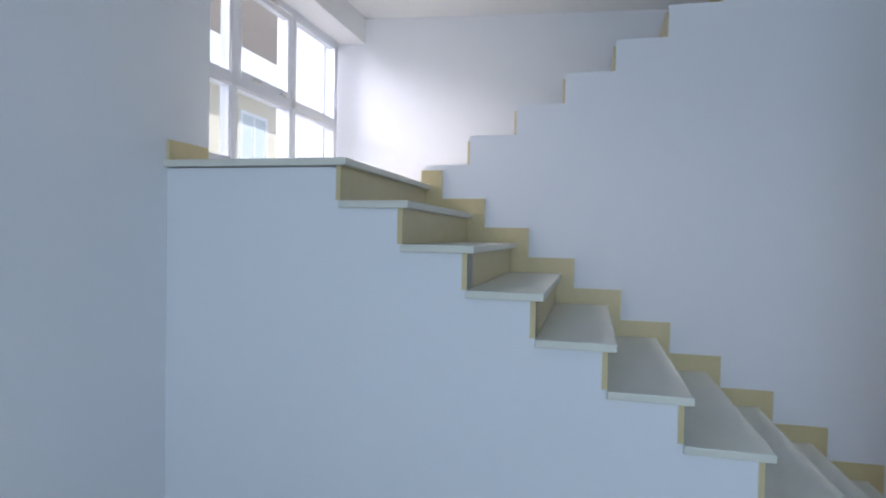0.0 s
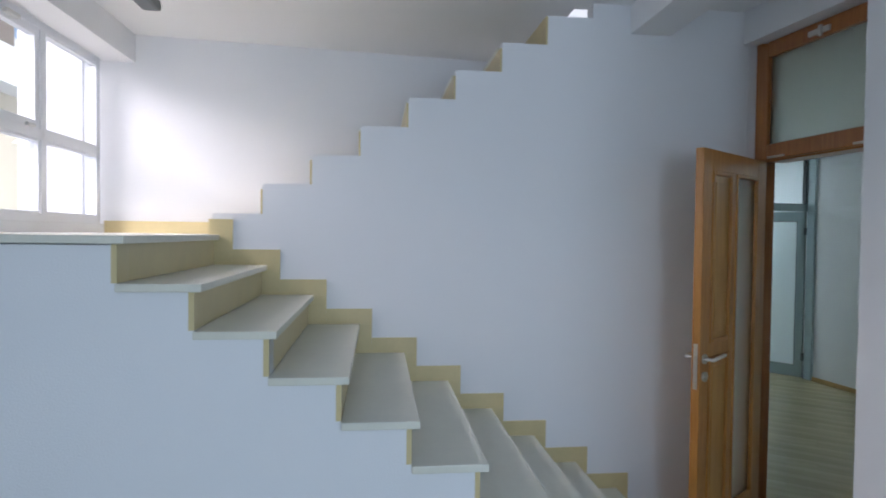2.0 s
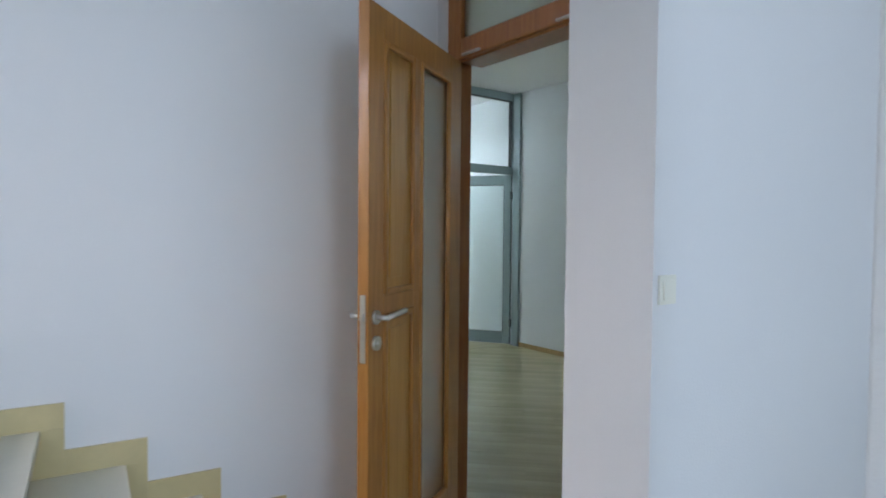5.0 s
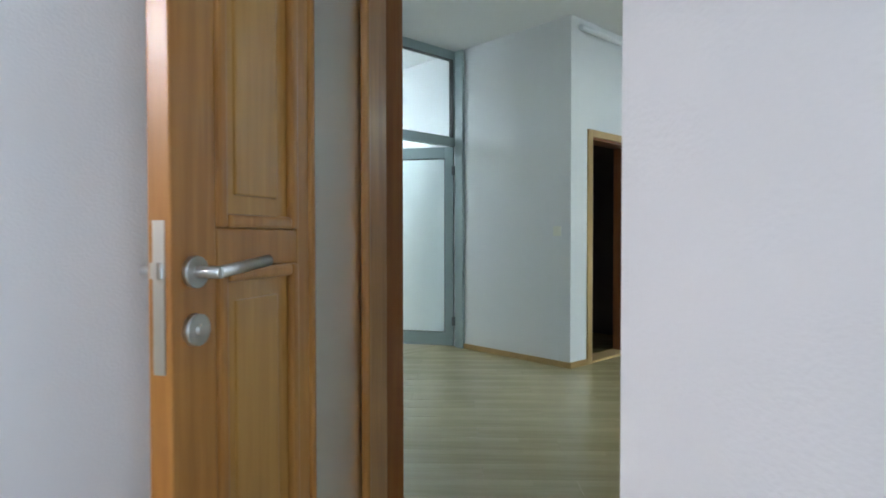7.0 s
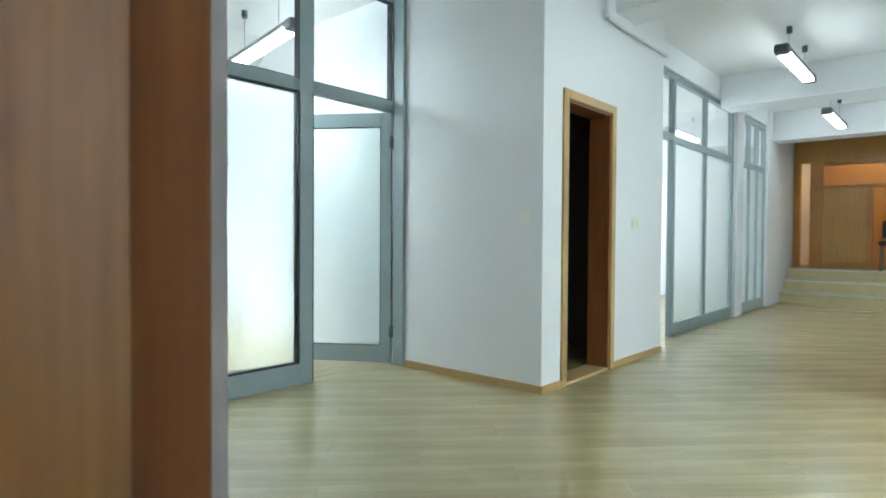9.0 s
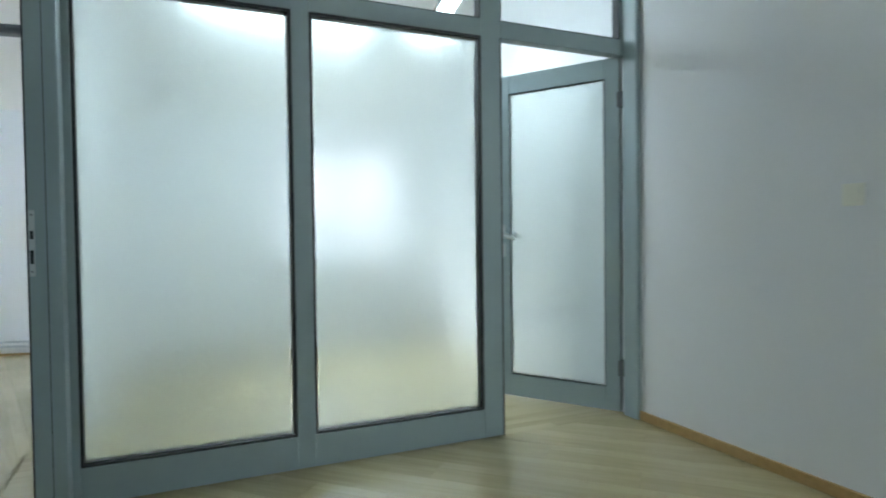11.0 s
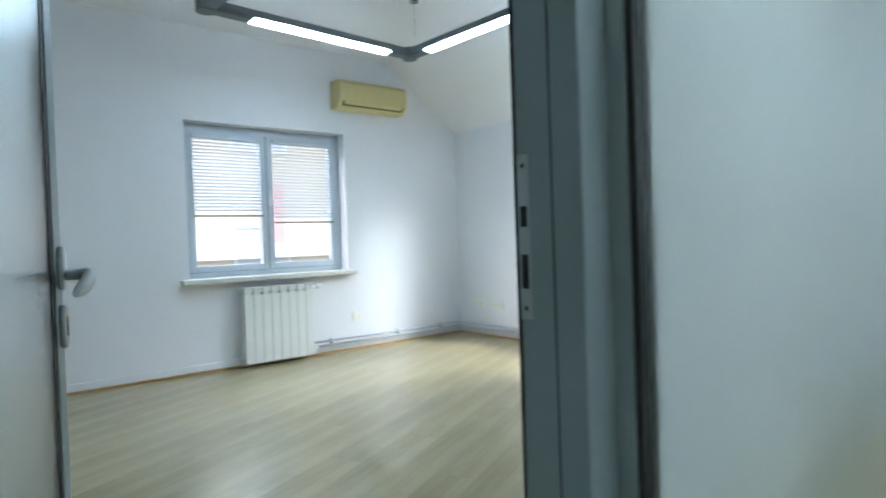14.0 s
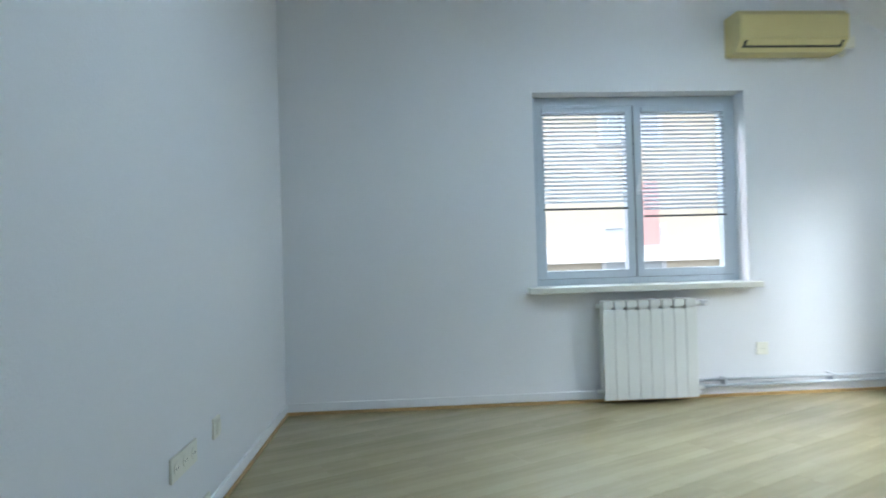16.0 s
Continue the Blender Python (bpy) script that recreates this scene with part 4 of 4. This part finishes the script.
# ---- switches and sockets ----
def wall_plate(name, m, n, label, socket):
    """Plates on a wall; local x looks out, y runs along the wall."""
    s = thing(name, m, label, name.replace("_", " "))
    w = 0.08
    part("plate", boxes((0, -w * n / 2, -0.042, 0.010, w * n / 2, 0.042), bevel=0.003), (IVORY if socket else SWITCH), s)
    for i in range(n):
        c = -w * n / 2 + w * (i + 0.5)
        if socket:
            bm = bmesh.new()
            rod(bm, (0.009, c, 0), (0.0125, c, 0), 0.022, 20)
            part("socket_well", bm, (IVORY if socket else SWITCH), s)
            part("socket_holes", rods(((0.012, c - 0.0095, 0), (0.0132, c - 0.0095, 0), 0.0028), ((0.012, c + 0.0095, 0), (0.0132, c + 0.0095, 0), 0.0028), seg=8), GASKET, s)
        else:
            part("rocker", boxes((0.010, c - 0.028, -0.028, 0.017, c + 0.028, 0.028), bevel=0.003), (IVORY if socket else SWITCH), s)
    return s


wall_plate("light_switch", pose(HX, 1.40, 1.17, 0, 0, 180), 1, "ivory light switch on the white wall", False)
wall_plate("light_switch", pose(7.74, DY, 1.16, 0, 0, -90), 2, "ivory double light switch by the dark doorway", False)
wall_plate("light_switch", pose(2.862, -1.545, 1.215, 0, 0, -90), 1, "ivory light switch on the passage wall", False)
wall_plate("wall_socket", O @ pose(0.78, FY, 0.315, 0, 0, 90), 3, "ivory triple socket low on the wall", True)
wall_plate("wall_socket", O @ pose(0.425, FY, 0.33, 0, 0, 90), 1, "ivory socket low on the wall", False)
wall_plate("wall_socket", O @ pose(0.566, FY, 0.065, 0, 0, 90), 1, "ivory outlet at the baseboard", False)
wall_plate("wall_socket", O @ pose(WX, 4.84, 0.315), 1, "ivory socket under the window", True)
wall_plate("wall_socket", O @ pose(-0.65, BY, 0.335, 0, 0, -90), 2, "ivory double socket on the back wall", True)
wall_plate("wall_socket", O @ pose(-0.375, BY, 0.333, 0, 0, -90), 2, "ivory double socket on the back wall", True)

# ---- skirting, pipes ----
setting("baseboard", boxes((WX, FY, 0.0, WX + 0.018, BY, 0.018), (WX + 0.018, FY, 0.0, 2.6, FY + 0.018, 0.018), (WX + 0.018, BY - 0.018, 0.0, 2.6, BY, 0.018), bevel=0.003), BASEWOOD, "narrow oak trim along the office floor", "baseboard", O)
setting("trim", boxes((WX, FY, 0.022, WX + 0.014, BY, 0.075), (WX + 0.014, FY, 0.022, 2.6, FY + 0.014, 0.075), (WX + 0.014, BY - 0.014, 0.022, 2.6, BY, 0.075), bevel=0.003), WALL, "white painted skirting of the office", "skirting", O)
setting("baseboard", boxes((HX - 0.016, DY - 0.016, 0, HX, 2.62, 0.05), (HX, DY - 0.016, 0, 6.51, DY, 0.05), (7.32, DY - 0.016, 0, 8.32, DY, 0.05), bevel=0.004), BASEWOOD, "oak baseboard along the corridor wall", "baseboard")
pipes = thing("heating_pipes", O, "two grey-white heating pipes along the office walls", "pipe")
for z in (0.125, 0.085):
    part("pipe", rods(((WX + 0.05, 4.37, z), (WX + 0.05, BY - 0.05, z), 0.0095), ((WX + 0.05, BY - 0.05, z), (2.6, BY - 0.05, z), 0.0095)), PIPEPAINT, pipes, "", True)
for y in (4.55, 5.3, 5.85):
    part("clip", boxes((WX, y - 0.008, 0.075, WX + 0.062, y + 0.008, 0.138)), PIPEPAINT, pipes)
wp = thing("ceiling_pipe", pose(0, 0, 0), "white painted pipe along the corridor wall", "pipe")
part("pipe", rods(((6.36, DY - 0.035, 2.90), (7.10, DY - 0.035, 2.90), 0.022), ((7.10, DY - 0.035, 2.90), (7.10, DY - 0.035, 2.70), 0.022), ((7.10, DY - 0.035, 2.70), (8.3, DY - 0.035, 2.70), 0.022)), WALL, wp, "", True)

# ---- outdoors ----
setting("ground", boxes((-300, -300, -4.4, 300, 300, -4.0)), GROUNDM, "courtyard and ground outside the building", "ground")


def neighbour(name, m, w, d, h, wall, label, accent=None):
    """A house with storeys, window openings and a parapet; local x faces the viewer."""
    hs = thing(name, m, label, "building")
    part("wall", boxes((-d, -w / 2, 0, 0, w / 2, h)), wall, hs)
    part("roof", boxes((-d - 0.3, -w / 2 - 0.3, h, 0.4, w / 2 + 0.3, h + 0.25)), FACADEDARK, hs)
    part("ledge", boxes((0, -w / 2, h * 0.52, 0.25, w / 2, h * 0.52 + 0.3)), FACADEWHITE, hs)
    n = int(w / 2.6)
    for i in range(n):
        for z in (1.0, 4.0, 7.0):
            if z + 2 > h:
                continue
            y = -w / 2 + (i + 0.5) * w / n
            f = part("window", boxes((0.0, y - 0.65, z, 0.05, y + 0.65, z + 0.104), (0.0, y - 0.65, z + 1.42, 0.05, y + 0.65, z + 1.5), (0.0, y - 0.65, z + 0.08, 0.05, y - 0.57, z + 1.42), (0.0, y + 0.57, z + 0.08, 0.05, y + 0.65, z + 1.42), (0.0, y - 0.03, z + 0.08, 0.05, y + 0.03, z + 1.42)), PVC, hs)
            part("pane", boxes((0.005, y - 0.57, z + 0.08, 0.012, y + 0.57, z + 1.42)), PVCGREY, f)
            if accent:
                part("panel", boxes((0.0, y + 0.75, z - 0.2, 0.04, y + 1.25, z + 1.7)), accent, hs)
    return hs


house = neighbour("house", S @ pose(-9.0, 8.0, -4.0), 24, 8, 9.2, FACADE, "cream neighbouring house with white ledges and a brown attic")
part("attic", boxes((-6.0, 1.0, 9.45, -0.2, 4.4, 13.2)), FACADEDARK, house, "brown rendered attic storey")
part("attic", boxes((-6.0, 4.9, 9.45, -0.5, 11.0, 10.6)), FACADEWHITE, house, "white attic storey")
part("balcony", boxes((0.0, -0.5, 8.9, 0.7, 4.8, 9.15), (0.62, -0.5, 9.15, 0.70, 4.8, 9.75)), FACADEWHITE, house, "white balcony parapet")
part("panel", boxes((0.0, 0.04, 4.95, 0.06, 0.52, 6.3)), REDBRICK, house, "red facade panel")
# added house: its sunlit white facade makes the back windows bright
neighbour("house", pose(2, 15, -4.0, 0, 0, -90), 34, 8, 10.5, FACADEWHITE, "added white house that fills the back windows with brightness")

# ---- floor boards and tiles, piece by piece ----
def lay(x0, x1, y0, y1, off, base=I, east=None, angle=-45):
    """Boards laid on the diagonal, cut at the walls."""
    turn = base.inverted() @ pose(0, 0, 0, 0, 0, angle)
    turn.translation = (0, 0, 0)
    mid = Vector(((x0 + x1) / 2, (y0 + y1) / 2, 0))
    r = math.hypot(x1 - x0, y1 - y0) / 2
    k, v = 0, -r
    while v < r:
        u = -r - (k * 0.43 + off) % 1.28
        while u < r:
            m = Matrix.Translation(mid) @ turn @ pose(u, v, 0)
            inv = m.inverted()
            bm = boxes((0, 0, -0.010, 1.2795, 0.190, 0.0), bevel=0.0012)
            sides = [((x0, 0, 0), (-1, 0, 0)), ((x1, 0, 0), (1, 0, 0)), ((0, y0, 0), (0, -1, 0)), ((0, y1, 0), (0, 1, 0))]
            if east:
                sides.append(east)
            for p, nrm in sides:
                if bm.verts:
                    bmesh.ops.bisect_plane(bm, geom=bm.verts[:] + bm.edges[:] + bm.faces[:], plane_co=inv @ Vector(p), plane_no=inv.to_3x3() @ Vector(nrm), clear_outer=True)
            if len(bm.faces) > 2:
                pl = new("plank", mesh_of("plank", bm, LAMINATE))
                pl.parent = floor
                pl.matrix_world = base @ m
            else:
                bm.free()
            u += 1.28
        v += 0.1905
        k += 1


lay(3.24, 8.6, -1.38, 2.64, 0.2)
lay(8.6005, 13.84, -0.79, 1.44, 0.5)
lay(8.33, 9.3, 1.4405, 4.6, 0.3)
IO = O.inverted()
lay(WX, 3.9, FY, BY, 0.7, O, (IO @ Vector((3.2395, 0, 0)), IO.to_3x3() @ Vector((1, 0, 0))), -75)
tile = mesh_of("tile", boxes((0, 0, -0.010, 0.297, 0.297, 0.0), bevel=0.0015), TILE)
for i in range(5):
    for j in range(6):
        t = new("tile", tile); t.parent = hall_floor; t.location = (0.66 + i * 0.30, -2.4 + j * 0.30 + 0.29, 0)
